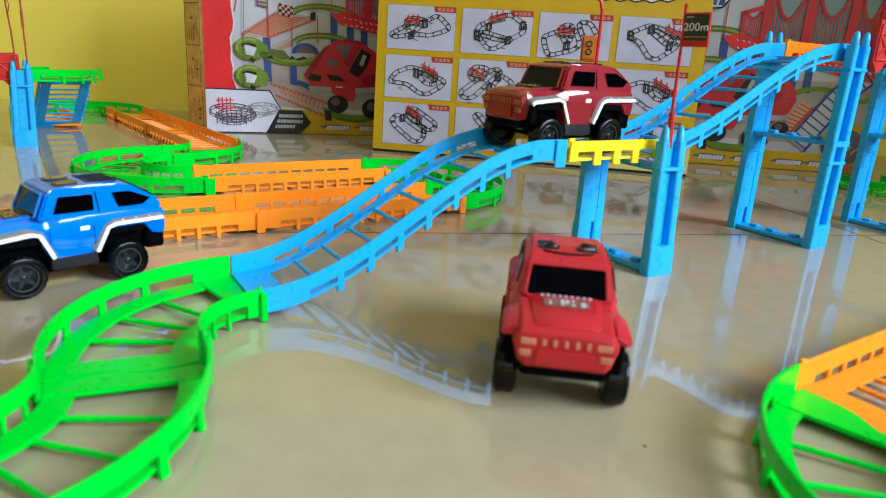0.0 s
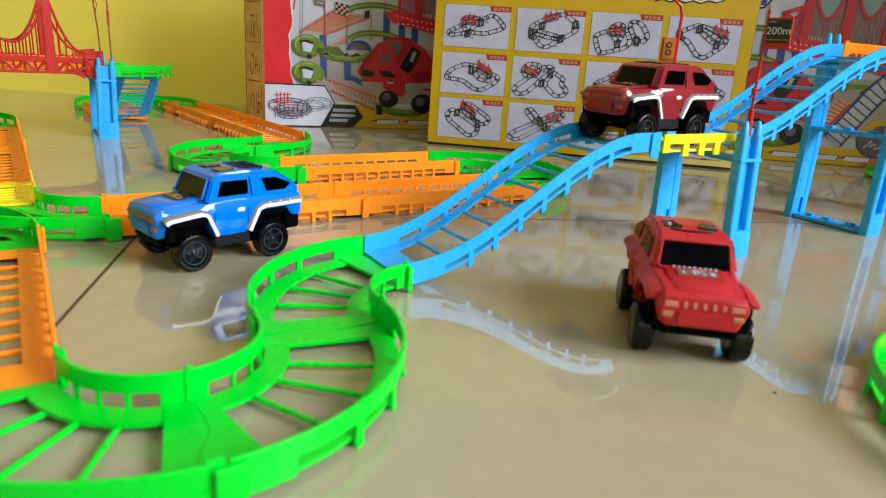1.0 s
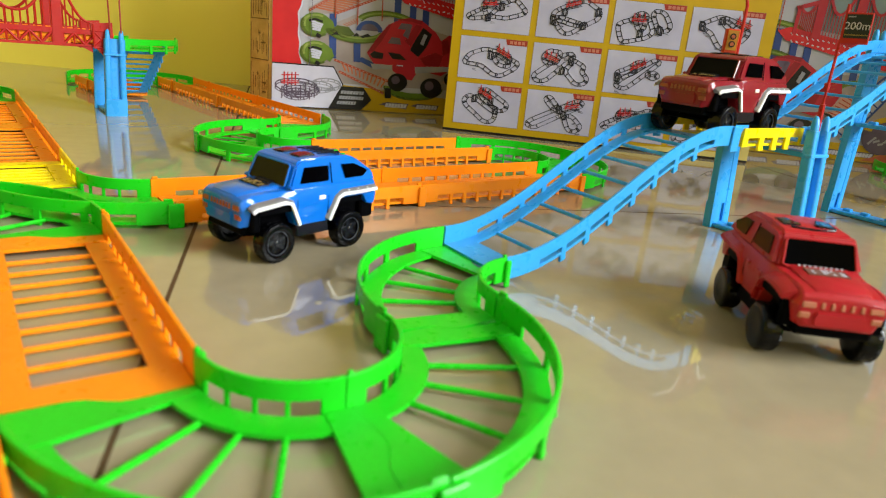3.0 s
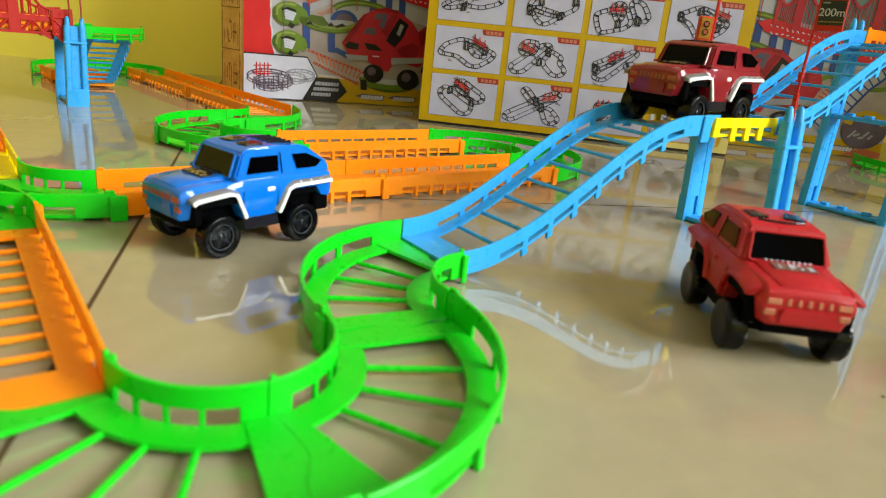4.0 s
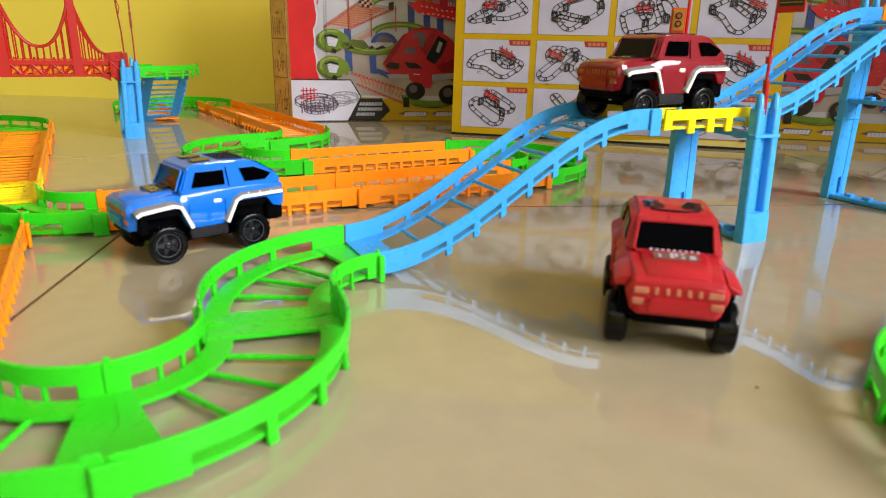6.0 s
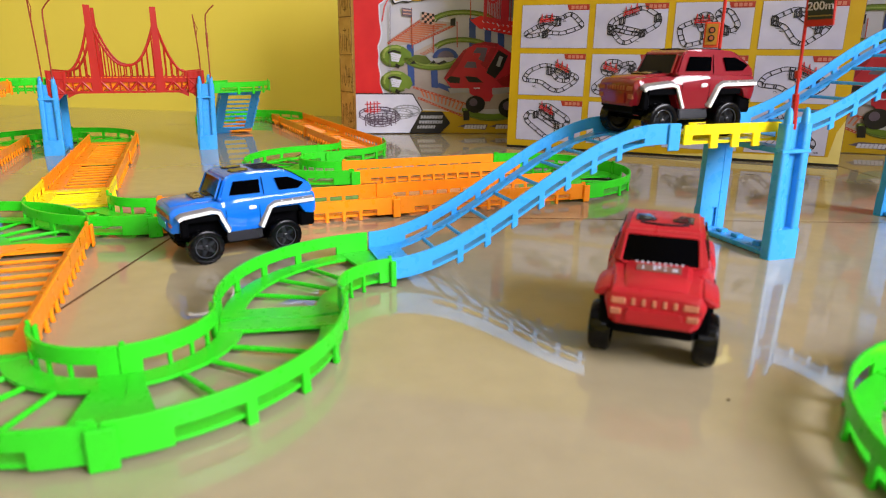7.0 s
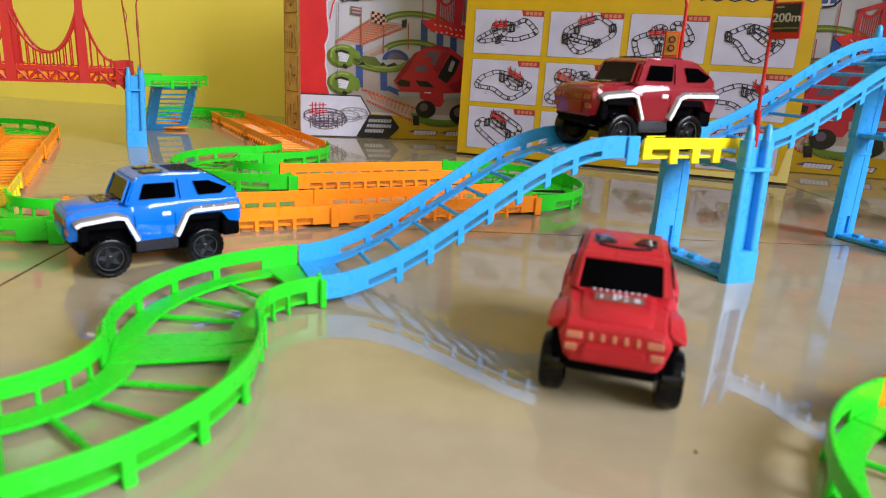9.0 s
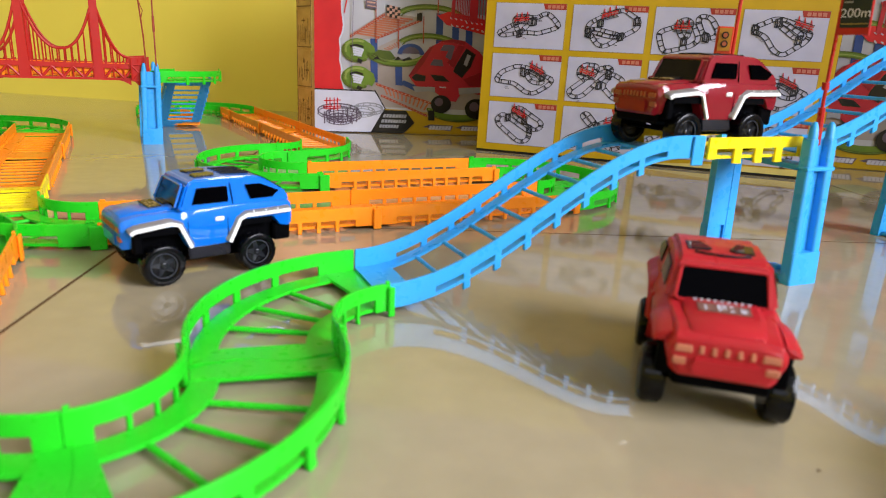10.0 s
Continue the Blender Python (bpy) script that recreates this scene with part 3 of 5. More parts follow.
# ---- red suspension bridge ----
def bridge(at, label, sides=(1, -1)):
    top = thing("suspension_bridge", at, label, "toy bridge")
    span, deck0, deck1 = 0.165, 0.0040, 0.0210
    pylons, peak = (0.049, 0.116), 0.098
    for side in sides:
        y = side * (HALF + 0.0022)
        bm = bmesh.new()
        t = 0.0009
        block(bm, 0.004, span - 0.004, y - t, y + t, deck0, deck0 + 0.0026)
        block(bm, 0.004, span - 0.004, y - t, y + t, deck1 - 0.0050, deck1)
        count = 14
        for k in range(count):
            a, b = 0.016 + k * (span - 0.032) / count, 0.016 + (k + 1) * (span - 0.032) / count
            tube(bm, ((a, y, deck0 + 0.002 if k % 2 else deck1 - 0.004), (b, y, deck1 - 0.004 if k % 2 else deck0 + 0.002)), 0.0013, 6)
            tube(bm, ((b, y, deck0 + 0.001), (b, y, deck1 - 0.001)), 0.0009, 6)
            block(bm, a + 0.0015, a + 0.0035, y - t, y + t, deck1, deck1 + 0.0016)
        part("truss", bm, RED, top)
        for x in pylons:
            bm = bmesh.new()
            prism(bm, ((x - 0.0046, deck0), (x + 0.0046, deck0), (x + 0.0040, 0.5 * peak), (x + 0.0032, peak), (x - 0.0032, peak), (x - 0.0040, 0.5 * peak)), y - 0.0013, y + 0.0013)
            block(bm, x - 0.0033, x + 0.0033, y - 0.0017, y + 0.0017, peak - 0.003, peak + 0.001)
            part("pylon", bm, RED, top)
        bm = bmesh.new()
        def rope(x):
            if x < pylons[0]:
                u = (x - 0.02) / (pylons[0] - 0.02)
                return 0.028 + 0.058 * u ** 2.1
            if x > pylons[1]:
                u = (span - 0.02 - x) / (span - 0.02 - pylons[1])
                return 0.028 + 0.058 * u ** 2.1
            u = 2 * (x - pylons[0]) / (pylons[1] - pylons[0]) - 1
            return 0.0345 + 0.0515 * abs(u) ** 2.3
        tube(bm, [(0.02 + (span - 0.04) * k / 40, y, rope(0.02 + (span - 0.04) * k / 40)) for k in range(41)], 0.0014, 6)
        part("cable", bm, RED, top)
        for k in range(20):
            x = 0.022 + (span - 0.044) * k / 19
            part("hanger", tube(bmesh.new(), ((x, y, deck1 - 0.001), (x, y, rope(x))), 0.0008, 6), RED, top)
        for x0, x1, low in ((0.0, 0.02, 1), (span - 0.02, span, -1)):
            bm = bmesh.new()
            o = ((x0, deck0 - 0.001), (x0 + 0.006, deck0 - 0.008), (x0 + 0.009, deck0 - 0.008), (x1 - 0.003, deck0 + 0.001), (x1, deck1 + 0.002), (x1, 0.0275), (x0, 0.0295))
            if low < 0:
                o = tuple((x0 + x1 - a, b) for a, b in o)[::-1]
            prism(bm, o, y - 0.0022 * side, y + 0.003 * side)
            end = part("end_block", bm, RED, top)
            # spandrel under the truss, and a raised frame with crossed ribs on the outer face
            inner = x1 if low > 0 else x0
            corner = ((inner - 0.001 * low, deck0 + 0.001), (inner + 0.014 * low, deck0 + 0.001), (inner + 0.006 * low, deck0 - 0.0012), (inner - 0.001 * low, deck0 - 0.0050))
            part("spandrel", prism(bmesh.new(), corner if low > 0 else corner[::-1], y - 0.0009, y + 0.0009), RED, top)
            f = y + 0.0032 * side
            for p, q in (((0.002, 0.004), (0.017, 0.020)), ((0.002, 0.020), (0.017, 0.004)), ((0.002, 0.004), (0.002, 0.027)), ((0.017, 0.004), (0.017, 0.026)), ((0.002, 0.0205), (0.017, 0.0205)), ((0.002, 0.004), (0.017, 0.004))):
                part("rib", tube(bmesh.new(), ((x0 + p[0], f, p[1]), (x0 + q[0], f, q[1])), 0.0009, 6), RED, end)
            bm = lathe(bmesh.new(), ((0.0022, 0), (0.0022, 0.0007)), 10, pose((x0 + x1) / 2 - 0.003 * low, y + 0.0028 * side, 0.023))
            part("stud", bm, CARD_BLUE, top)
    return top


bx, by = place(-0.089, 0.824)
bridge(pose(bx, by, UP, 0, 0, GRID + 1.5), "red plastic suspension bridge with towers, cables and truss")
bx, by = place(0.548, 0.230)
bridge(pose(bx, by, UP2, 0, 0, GRID - 8), "red plastic suspension bridge side high on the towers", (-1,))


# ---- poles and signs on the towers ----
def lamp_post(at, label, high=0.076, hook=True):
    top = thing("street_lamp", at, label, "toy lamp", "toy poles on the towers")
    pts = [(0, 0, -0.004), (0, 0, 0.3 * high), (0, 0, 0.85 * high)]
    if hook:
        pts += [(0.001, 0, 0.93 * high), (0.006, 0, high), (0.012, 0, 1.06 * high)]
    part("pole", tube(bmesh.new(), pts, 0.0008, 6), POLE, top)
    part("sleeve", tube(bmesh.new(), ((0, 0, 0.45 * high), (0, 0, 0.66 * high)), 0.0013, 8), POLE, top)
    return top


def flag_pole(at, label, k=1.12):
    top = thing("flag_pole", at, label, "toy pole", "toy poles on the towers")
    part("pole", tube(bmesh.new(), ((0, 0, -0.004), (-0.001, 0, 0.03), (-0.005, 0, 0.064 * k)), 0.0008, 6), POLE, top)
    part("pennant", tube(bmesh.new(), ((-0.0045, 0, 0.059 * k), (0.0005, 0, 0.05 * k), (-0.0025, 0, 0.042 * k)), 0.0005, 5), POLE, top)
    return top


PRONG = UP + 0.0215
for m, n, k in ((0.0775, 0.824, 1.1), (-0.0875, 0.824, 1.45)):
    x, y = place(m - 0.004, n - HALF - 0.006)
    flag_pole(pose(x, y, PRONG, 0, 0, -10), "thin dark red toy flag pole on a tower", k)
    x, y = place(m + 0.006, n - HALF - 0.006)
    lamp_post(pose(x, y, PRONG, 0, 0, 0), "thin dark red toy street lamp on a tower")


def text_mesh(words, size, m, thick=0.0002):
    curve = bpy.data.curves.new("words", "FONT")
    curve.body, curve.size, curve.extrude, curve.align_x, curve.align_y = words, size, thick, "CENTER", "CENTER"
    carrier = bpy.data.objects.new("words", curve)
    scene.collection.objects.link(carrier)
    bpy.context.view_layer.update()
    me = bpy.data.meshes.new_from_object(carrier.evaluated_get(bpy.context.evaluated_depsgraph_get()))
    bpy.data.objects.remove(carrier)
    bm = bmesh.new()
    bm.from_mesh(me)
    bmesh.ops.transform(bm, matrix=m, verts=bm.verts)
    return bm


def distance_sign(at):
    top = thing("distance_sign", at, "red toy road sign reading 200m on a tower", "toy sign")
    part("pole", tube(bmesh.new(), ((0, 0, -0.008), (0, 0, 0.012)), 0.0018, 8), RED, top)
    part("upper_pole", tube(bmesh.new(), ((0, 0, 0.012), (0.0015, 0, 0.052), (0.002, 0, 0.071)), 0.0009, 8), RED, top)
    part("collar", tube(bmesh.new(), ((0, 0, 0.021), (0, 0, 0.025)), 0.0018, 8), RED, top)
    part("board", boxed(0.0012, 0.0160, -0.0008, 0.0008, 0.0485, 0.0665, bevel=0.0004), RED, top)
    part("panel", boxed(0.0024, 0.0152, -0.0012, -0.0008, 0.0520, 0.0655), SLATE, top, "black sign face")
    part("line", boxed(0.0028, 0.0148, -0.0015, -0.0012, 0.0536, 0.0541), GOLD, top)
    part("small_bar", boxed(0.0032, 0.0070, -0.0015, -0.0012, 0.0638, 0.0645), INK_GREY, top)
    part("words", text_mesh("200m", 0.0060, pose(0.0088, -0.0014, 0.0588, 90)), CARD_BRIGHT, top, "pale lettering 200m")
    return top


def traffic_light(at):
    top = thing("traffic_light", at, "red toy street lamp with a traffic light box", "toy traffic light")
    pts = [(0, 0, -0.004), (0, 0, 0.066), (-0.0015, 0, 0.0715), (-0.006, 0, 0.075), (-0.014, 0, 0.0785), (-0.024, 0, 0.0795)]
    part("pole", tube(bmesh.new(), pts, 0.0011, 8), RED, top)
    part("lamp_head", boxed(-0.032, -0.02, -0.003, 0.003, 0.078, 0.081, bevel=0.0008), RED, top)
    part("light_box", boxed(-0.0105, -0.0012, -0.0024, 0.0024, 0.0345, 0.0505, bevel=0.0006), VERMILION, top, "orange-red light box")
    part("face", boxed(-0.0095, -0.0024, -0.003, -0.0024, 0.0365, 0.0495), OCHRE, top, "ochre printed traffic light face")
    for z in (0.0455, 0.0405):
        part("lens", lathe(bmesh.new(), ((0.0021, 0.0005), (0.0021, 0.0)), 14, pose(-0.006, -0.0035, z)), CARD_DARK, top)
        part("lens_centre", lathe(bmesh.new(), ((0.0013, 0.0005), (0.0013, -0.0003)), 12, pose(-0.006, -0.0035, z)), AMBER, top)
    return top


x, y = place(0.3760, 0.2575 - HALF - 0.0065)
distance_sign(pose(x, y, PRONG - 0.003) @ pose(0, 0, 0, 3.0, -4.0, 0) @ pose(0, 0, 0, 0, 0, -36))
x, y = place(0.3785, 0.2575 + HALF + 0.0065)
traffic_light(pose(x, y, PRONG, 0, 0, -4))


# ---- toy cars ----
def ribbon(bm, line, width, y0, y1):
    """A flat strip along a line in x, z."""
    for (xa, za), (xb, zb) in zip(line, line[1:]):
        d = Vector((xb - xa, zb - za)).normalized()
        p = Vector((-d.y, d.x)) * width / 2
        e = d * width * 0.35
        prism(bm, ((xa - e.x + p.x, za - e.y + p.y), (xa - e.x - p.x, za - e.y - p.y), (xb + e.x - p.x, zb + e.y - p.y), (xb + e.x + p.x, zb + e.y + p.y)), y0, y1)
    return bm


def pane(bm, corners, out):
    """A thin plate over four or more corners, raised by out along its normal."""
    c = [Vector(p) for p in corners]
    n = (c[1] - c[0]).cross(c[2] - c[0]).normalized() * out
    a = [bm.verts.new(p - n) for p in c]
    b = [bm.verts.new(p + n) for p in c]
    bm.faces.new(a[::-1]), bm.faces.new(b)
    for i in range(len(a)):
        bm.faces.new((a[i - 1], a[i], b[i], b[i - 1]))
    return bm


def fender(bm, line, s, section):
    """A wheel-arch flare: a cross-section of (half width, height off the arch) carried along a line in x, z."""
    rings = []
    for i, p in enumerate(line):
        d = (Vector(line[min(i + 1, len(line) - 1)]) - Vector(line[max(i - 1, 0)])).normalized()
        n = Vector((d.y, -d.x))
        if n.y < 0 and abs(n.y) > abs(n.x):
            n = -n
        rings.append([bm.verts.new((p[0] + n.x * off, s * y, p[1] + n.y * off)) for y, off in section])
    for a, b in zip(rings, rings[1:]):
        for k in range(len(a)):
            bm.faces.new((a[k], a[k - 1], b[k - 1], b[k]))
    bm.faces.new(rings[0]), bm.faces.new(rings[-1][::-1])
    return bm


def car(at, paint, glass, side_glass, trim, label, prints):
    top = thing("toy_car", at, label, "toy car", "toy cars")
    silver = trim is SILVER
    r, axle_y, fx, rx = 0.0099, 0.0196, 0.0228, -0.0232
    drop = 0.0022  # the axles hang below the shell
    hub = Matrix.Translation

    def shell(bm, rings):
        rows = []
        for x, pts in rings:
            rows.append([bm.verts.new((x, y, z)) for y, z in pts] + [bm.verts.new((x, -y, z)) for y, z in reversed(pts)])
        for a, b in zip(rows, rows[1:]):
            for k in range(len(a)):
                bm.faces.new((a[k], a[k - 1], b[k - 1], b[k]))
        bm.faces.new(rows[0][::-1]), bm.faces.new(rows[-1])
        return bm

    # lower shell in rings: narrow nose, full doors, tucked tail
    def ring(x, low, w, top_z, waist=0.0272, inset=0.0014 if silver else 0.0030, tuck=0.965):
        return x, ((w * tuck, low), (w, max(low + 0.0004, 0.0232)), (w, max(low + 0.0008, waist)), (w - inset, top_z), (w * 0.45, top_z + 0.0007))
    rings = [
        ring(-0.0446, 0.0196, 0.0184, 0.0306, 0.0266), ring(-0.0424, 0.0184, 0.0200, 0.0318), ring(-0.0372, 0.0195, 0.0203, 0.0320), ring(-0.0335, 0.0246, 0.0204, 0.0320),
        ring(-0.0165, 0.0246, 0.0204, 0.0320), ring(-0.0110, 0.0138, 0.0206, 0.0320), ring(0.0100, 0.0138, 0.0206, 0.0318), ring(0.0150, 0.0246, 0.0198, 0.0314, inset=0.0030),
        ring(0.0290, 0.0246, 0.0186, 0.0308, 0.0270, 0.0032), ring(0.0318, 0.0182, 0.0184, 0.0305, 0.0268, 0.0032), ring(0.0352, 0.0158, 0.0180, 0.0300, 0.0262, tuck=0.88), ring(0.0380, 0.0152, 0.0174, 0.0290, 0.0254, 0.0018, 0.78), ring(0.0392, 0.0166, 0.0163, 0.0274, 0.0246, 0.0012, 0.76)]
    part("body", bevelled(shell(bmesh.new(), rings), 0.0006 if silver else 0.0012, 3, 18), paint, top)
    # raised middle of the bonnet, sloping to the nose
    bm = bmesh.new()
    shell(bm, [(x, ((w, z - 0.002), (w, z), (w * 0.88, z + 0.0010))) for x, w, z in ((0.0125, 0.0130, 0.0322), (0.0250, 0.0126, 0.0314), (0.0352, 0.0116, 0.0304), (0.0378, 0.0106, 0.0290))])
    part("bonnet", bevelled(bm, 0.0005, 2, 15), paint, top)
    # cabin: upright screen, flat roof, raked tail
    bm = bmesh.new()
    prof = ((0.0140, 0.0308, 0.0186), (0.0086, 0.0436, 0.0163), (0.0056, 0.0455, 0.0151), (-0.0100, 0.0462, 0.0150), (-0.0262, 0.0456, 0.0150), (-0.0302, 0.0442, 0.0158), (-0.0426, 0.0362, 0.0176), (-0.0434, 0.0312, 0.0184))
    foot, head = (0.0185, 0.0173) if silver else (0.0186, 0.0163)
    prof = [(x, z, foot if z < 0.035 else w + head - 0.0163 if z > 0.04 else w) for x, z, w in prof]
    left = [bm.verts.new((x, w, z)) for x, z, w in prof]
    right = [bm.verts.new((x, -w, z)) for x, z, w in prof]
    bm.faces.new(left), bm.faces.new(right[::-1])
    for i in range(len(left)):
        bm.faces.new((left[i - 1], right[i - 1], right[i], left[i]))
    part("cabin", bevelled(bm, 0.0010 if silver else 0.0017, 4, 12), paint, top)

    def on_side(x, z, s):
        w = foot + (z - 0.0308) / (0.0436 - 0.0308) * (head - foot)
        return (x, s * (w + 0.0002), z)
    screen = [(0.0137 - 0.0054 * u, y, 0.0322 + 0.0128 * u) for u, y in ((0.06, -0.0150), (0.0, -0.0136), (0.0, 0.0136), (0.06, 0.0150), (0.80, 0.0139), (0.86, 0.0127), (0.86, -0.0127), (0.80, -0.0139))]
    part("windscreen", pane(bmesh.new(), screen, 0.0005), glass, top, "black windscreen")
    frame_line = [Vector(p) + Vector((0.0006, 0, 0.0002)) for p in screen]
    part("screen_frame", tube(bmesh.new(), [tuple(p) for p in frame_line + frame_line[:2]], 0.0006, 6), paint, top)
    part("rear_window", pane(bmesh.new(), ((-0.0416, -0.0130, 0.0372), (-0.0416, 0.0130, 0.0372), (-0.0322, 0.0118, 0.0432), (-0.0322, -0.0118, 0.0432)), 0.0005), glass, top)
    arch_f = ((0.0352, 0.0243), (0.0318, 0.0253), (0.0250, 0.0261), (0.0170, 0.0260), (0.0138, 0.0240), (0.0118, 0.0205), (0.0098, 0.0142))
    arch_r = ((-0.0102, 0.0142), (-0.0126, 0.0205), (-0.0148, 0.0242), (-0.0182, 0.0260), (-0.0260, 0.0262), (-0.0345, 0.0262), (-0.0400, 0.0264), (-0.0438, 0.0268))
    if silver:
        arch_f = ((0.0358, 0.0236), (0.0338, 0.0248), (0.0180, 0.0264), (0.0148, 0.0256), (0.0098, 0.0142))
        arch_r = ((-0.0102, 0.0142), (-0.0158, 0.0252), (-0.0190, 0.0264), (-0.0300, 0.0265), (-0.0424, 0.0268))
    for s in (1, -1):
        part("side_window", pane(bmesh.new(), [on_side(x, z, s) for x, z in ((0.0070, 0.0344), (0.0066, 0.0352), (0.0040, 0.0420), (-0.0100, 0.0420), (-0.0106, 0.0414), (-0.0106, 0.0344))], 0.0005), side_glass, top)
        part("quarter_window", pane(bmesh.new(), [on_side(x, z, s) for x, z in ((-0.0222, 0.0346), (-0.0200, 0.0418), (-0.0278, 0.0418), (-0.0376, 0.0376), (-0.0340, 0.0346))], 0.0005), side_glass, top)
        for line in (arch_f, arch_r):
            if silver:
                # one silver trim in two colours: darker upper facet, bright lip towards the window
                flare = ((0.0180, 0.0030), (0.0205, 0.0028), (0.0220, 0.0016), (0.0220, 0.0005), (0.0180, 0.0005))
                part("fender", bevelled(fender(bmesh.new(), line, s, flare), 0.0004, 2, 20), SILVER_SHADED, top, "silver wheel-arch flare, coloured grey for its shaded upper side")
                part("fender_trim", bevelled(fender(bmesh.new(), line, s, ((0.0212, 0.0015), (0.0224, 0.0015), (0.0225, -0.0002), (0.0212, -0.0002))), 0.0002, 2, 20), SILVER, top, "silver fender lip, coloured white for its lit edge")
            else:
                flare = ((0.0160, 0.0046), (0.0180, 0.0043), (0.0221, 0.0017), (0.0224, 0.0002), (0.0180, 0.0002))
                part("fender", bevelled(fender(bmesh.new(), line, s, flare), 0.0007, 3, 20), paint, top)
        if silver:
            for x in (-0.0225, -0.0290, -0.0355):
                part("stud", lathe(bmesh.new(), ((0.0005, -0.0004), (0.0005, 0.0004), (0.0002, 0.0006)), 10, pose(x, s * 0.0210, 0.0285, 35 * s if s > 0 else 145)), SILVER, top)
        y0, y1 = sorted((s * 0.0203, s * 0.0213))
        part("door_handle", boxed(-0.0074, -0.0030, y0, y1, 0.0256, 0.0278, bevel=0.0005), trim, top)
        for x in (-0.0093, 0.0100):
            y0, y1 = sorted((s * 0.0198, s * 0.02067))
            part("door_seam", boxed(x - 0.00015, x + 0.00015, y0, y1, 0.0160, 0.0272), BLACK, top)
        part("pillar_seam", pane(bmesh.new(), [on_side(x, z, s) for x, z in ((-0.0132, 0.0330), (-0.0129, 0.0330), (-0.0120, 0.0432), (-0.0123, 0.0432))], 0.0002), BLACK, top)
        y0, y1 = sorted((s * 0.0168, s * 0.0198))
        if silver:
            part("mirror", boxed(0.0112, 0.0136, y0, y1, 0.0316, 0.0336, bevel=0.0007), paint, top)
        for x in (fx, rx):
            at_hub = hub((x, s * axle_y, r - drop))
            w = part("wheel", lathe(bmesh.new(), ((0.0050, -0.0040), (0.0082, -0.0043), (0.0093, -0.0038), (0.0098, -0.0026), (r, -0.0008), (r, 0.0008), (0.0098, 0.0026), (0.0093, 0.0038), (0.0080, 0.0043), (0.0068, 0.0041), (0.0063, 0.0036), (0.0058, 0.0022)), 40, at_hub), TYRE, top, "black rubber tyre")
            for k in range(22):
                for o in (-0.0017, 0.0017):
                    m = at_hub @ pose(0, 0, 0, 0, 360 * (k + (0.5 if o > 0 else 0.0)) / 22, 0)
                    part("tread_block", boxed(-0.0008, 0.0008, o - 0.0012, o + 0.0012, r - 0.0007, r + 0.00006, m=m), TYRE, w)
            face = at_hub @ pose(0, 0, 0, 0, 0, 0 if s > 0 else 180)
            part("rim", lathe(bmesh.new(), ((0.0060, 0.0018), (0.0056, 0.0021), (0.0050, 0.0014), (0.0010, 0.0010)), 28, face), RIM, w)
            bm = lathe(bmesh.new(), ((0.0019, 0.0012), (0.0018, 0.0028), (0.0011, 0.0033)), 14, face)
            for k in range(5):
                spoke = face @ pose(0, 0, 0, 0, 72 * k + 13, 0)
                prism(bm, ((-0.0018, 0.0008), (0.0018, 0.0008), (0.0008, 0.0057), (-0.0008, 0.0057)), 0.0014, 0.0025, spoke)
            part("star_hub", bevelled(bm, 0.0003, 1, 30), CHROME, w, "dark grey star-shaped hub")
            circle = [tuple(face @ Vector((0.0060 * math.sin(2 * math.pi * k / 28), 0.0030, 0.0060 * math.cos(2 * math.pi * k / 28)))) for k in range(29)]
            part("tyre_bead", tube(bmesh.new(), circle, 0.00032, 5), BEAD, w)
    # underbody: black tub, front apron, bumper ends, rear bumper, running boards
    bm = boxed(-0.0390, 0.0335, -0.0140, 0.0140, 0.0105, 0.0246, bevel=0.001)
    part("chassis", bm, BLACK, top, "black plastic chassis")
    part("motor_box", boxed(-0.0300, 0.0110, -0.0130, 0.0130, 0.0052, 0.0110, bevel=0.0012), BLACK, top)
    part("front_apron", boxed(0.0290, 0.0372, -0.0150, 0.0150, 0.0112, 0.0172, bevel=0.0012), BLACK, top)
    part("rear_bumper", boxed(-0.0440, -0.0345, -0.0178, 0.0178, 0.0108, 0.0205, bevel=0.001), BLACK, top)
    bm = bmesh.new()
    shell(bm, [(x, ((0.0150, 0.0070), (0.0206, 0.0084), (0.0192, 0.0146))) for x in (-0.0104, 0.0100)])
    part("running_board", bevelled(bm, 0.0006, 2), SILL if silver else BLACK, top)
    for s in (1, -1):
        y0, y1 = sorted((s * 0.0140, s * 0.0198))
        part("bumper_corner", boxed(0.0305, 0.0348, y0, y1, 0.0136, 0.0244, bevel=0.0008), BLACK, top)
    for x in (fx, rx):
        part("axle", lathe(bmesh.new(), ((0.0012, -0.019), (0.0012, 0.019)), 8, hub((x, 0, r - drop))), BLACK, top)
        part("arch_liner", boxed(x - 0.0092, x + 0.0092, -0.0205, 0.0205, 0.0218, 0.0249), BLACK, top)
    # front: lamps, slots; bonnet print
    slope = pose(0.0392, 0, 0.0254, 0, -8, 0)
    low = pose(0.0390, 0, 0.0200, 0, 3, 0)
    lamp = prints[2]
    for k in range(5 if not silver else 7):
        y = -0.0074 + 0.0148 * k / (4 if not silver else 6)
        part("grille_slot", boxed(-0.0009, 0.0004, y - 0.0007, y + 0.0007, -0.0016, 0.0010, m=slope, bevel=0.0002), lamp, top)
    for s in (1, -1):
        y0, y1 = sorted((s * 0.0101, s * 0.0153))
        part("headlight", boxed(-0.0014, 0.0004, y0, y1, -0.0016, 0.0008, m=slope, bevel=0.0003), lamp, top, "pale painted headlight")
        y0, y1 = sorted((s * 0.0114, s * 0.0156))
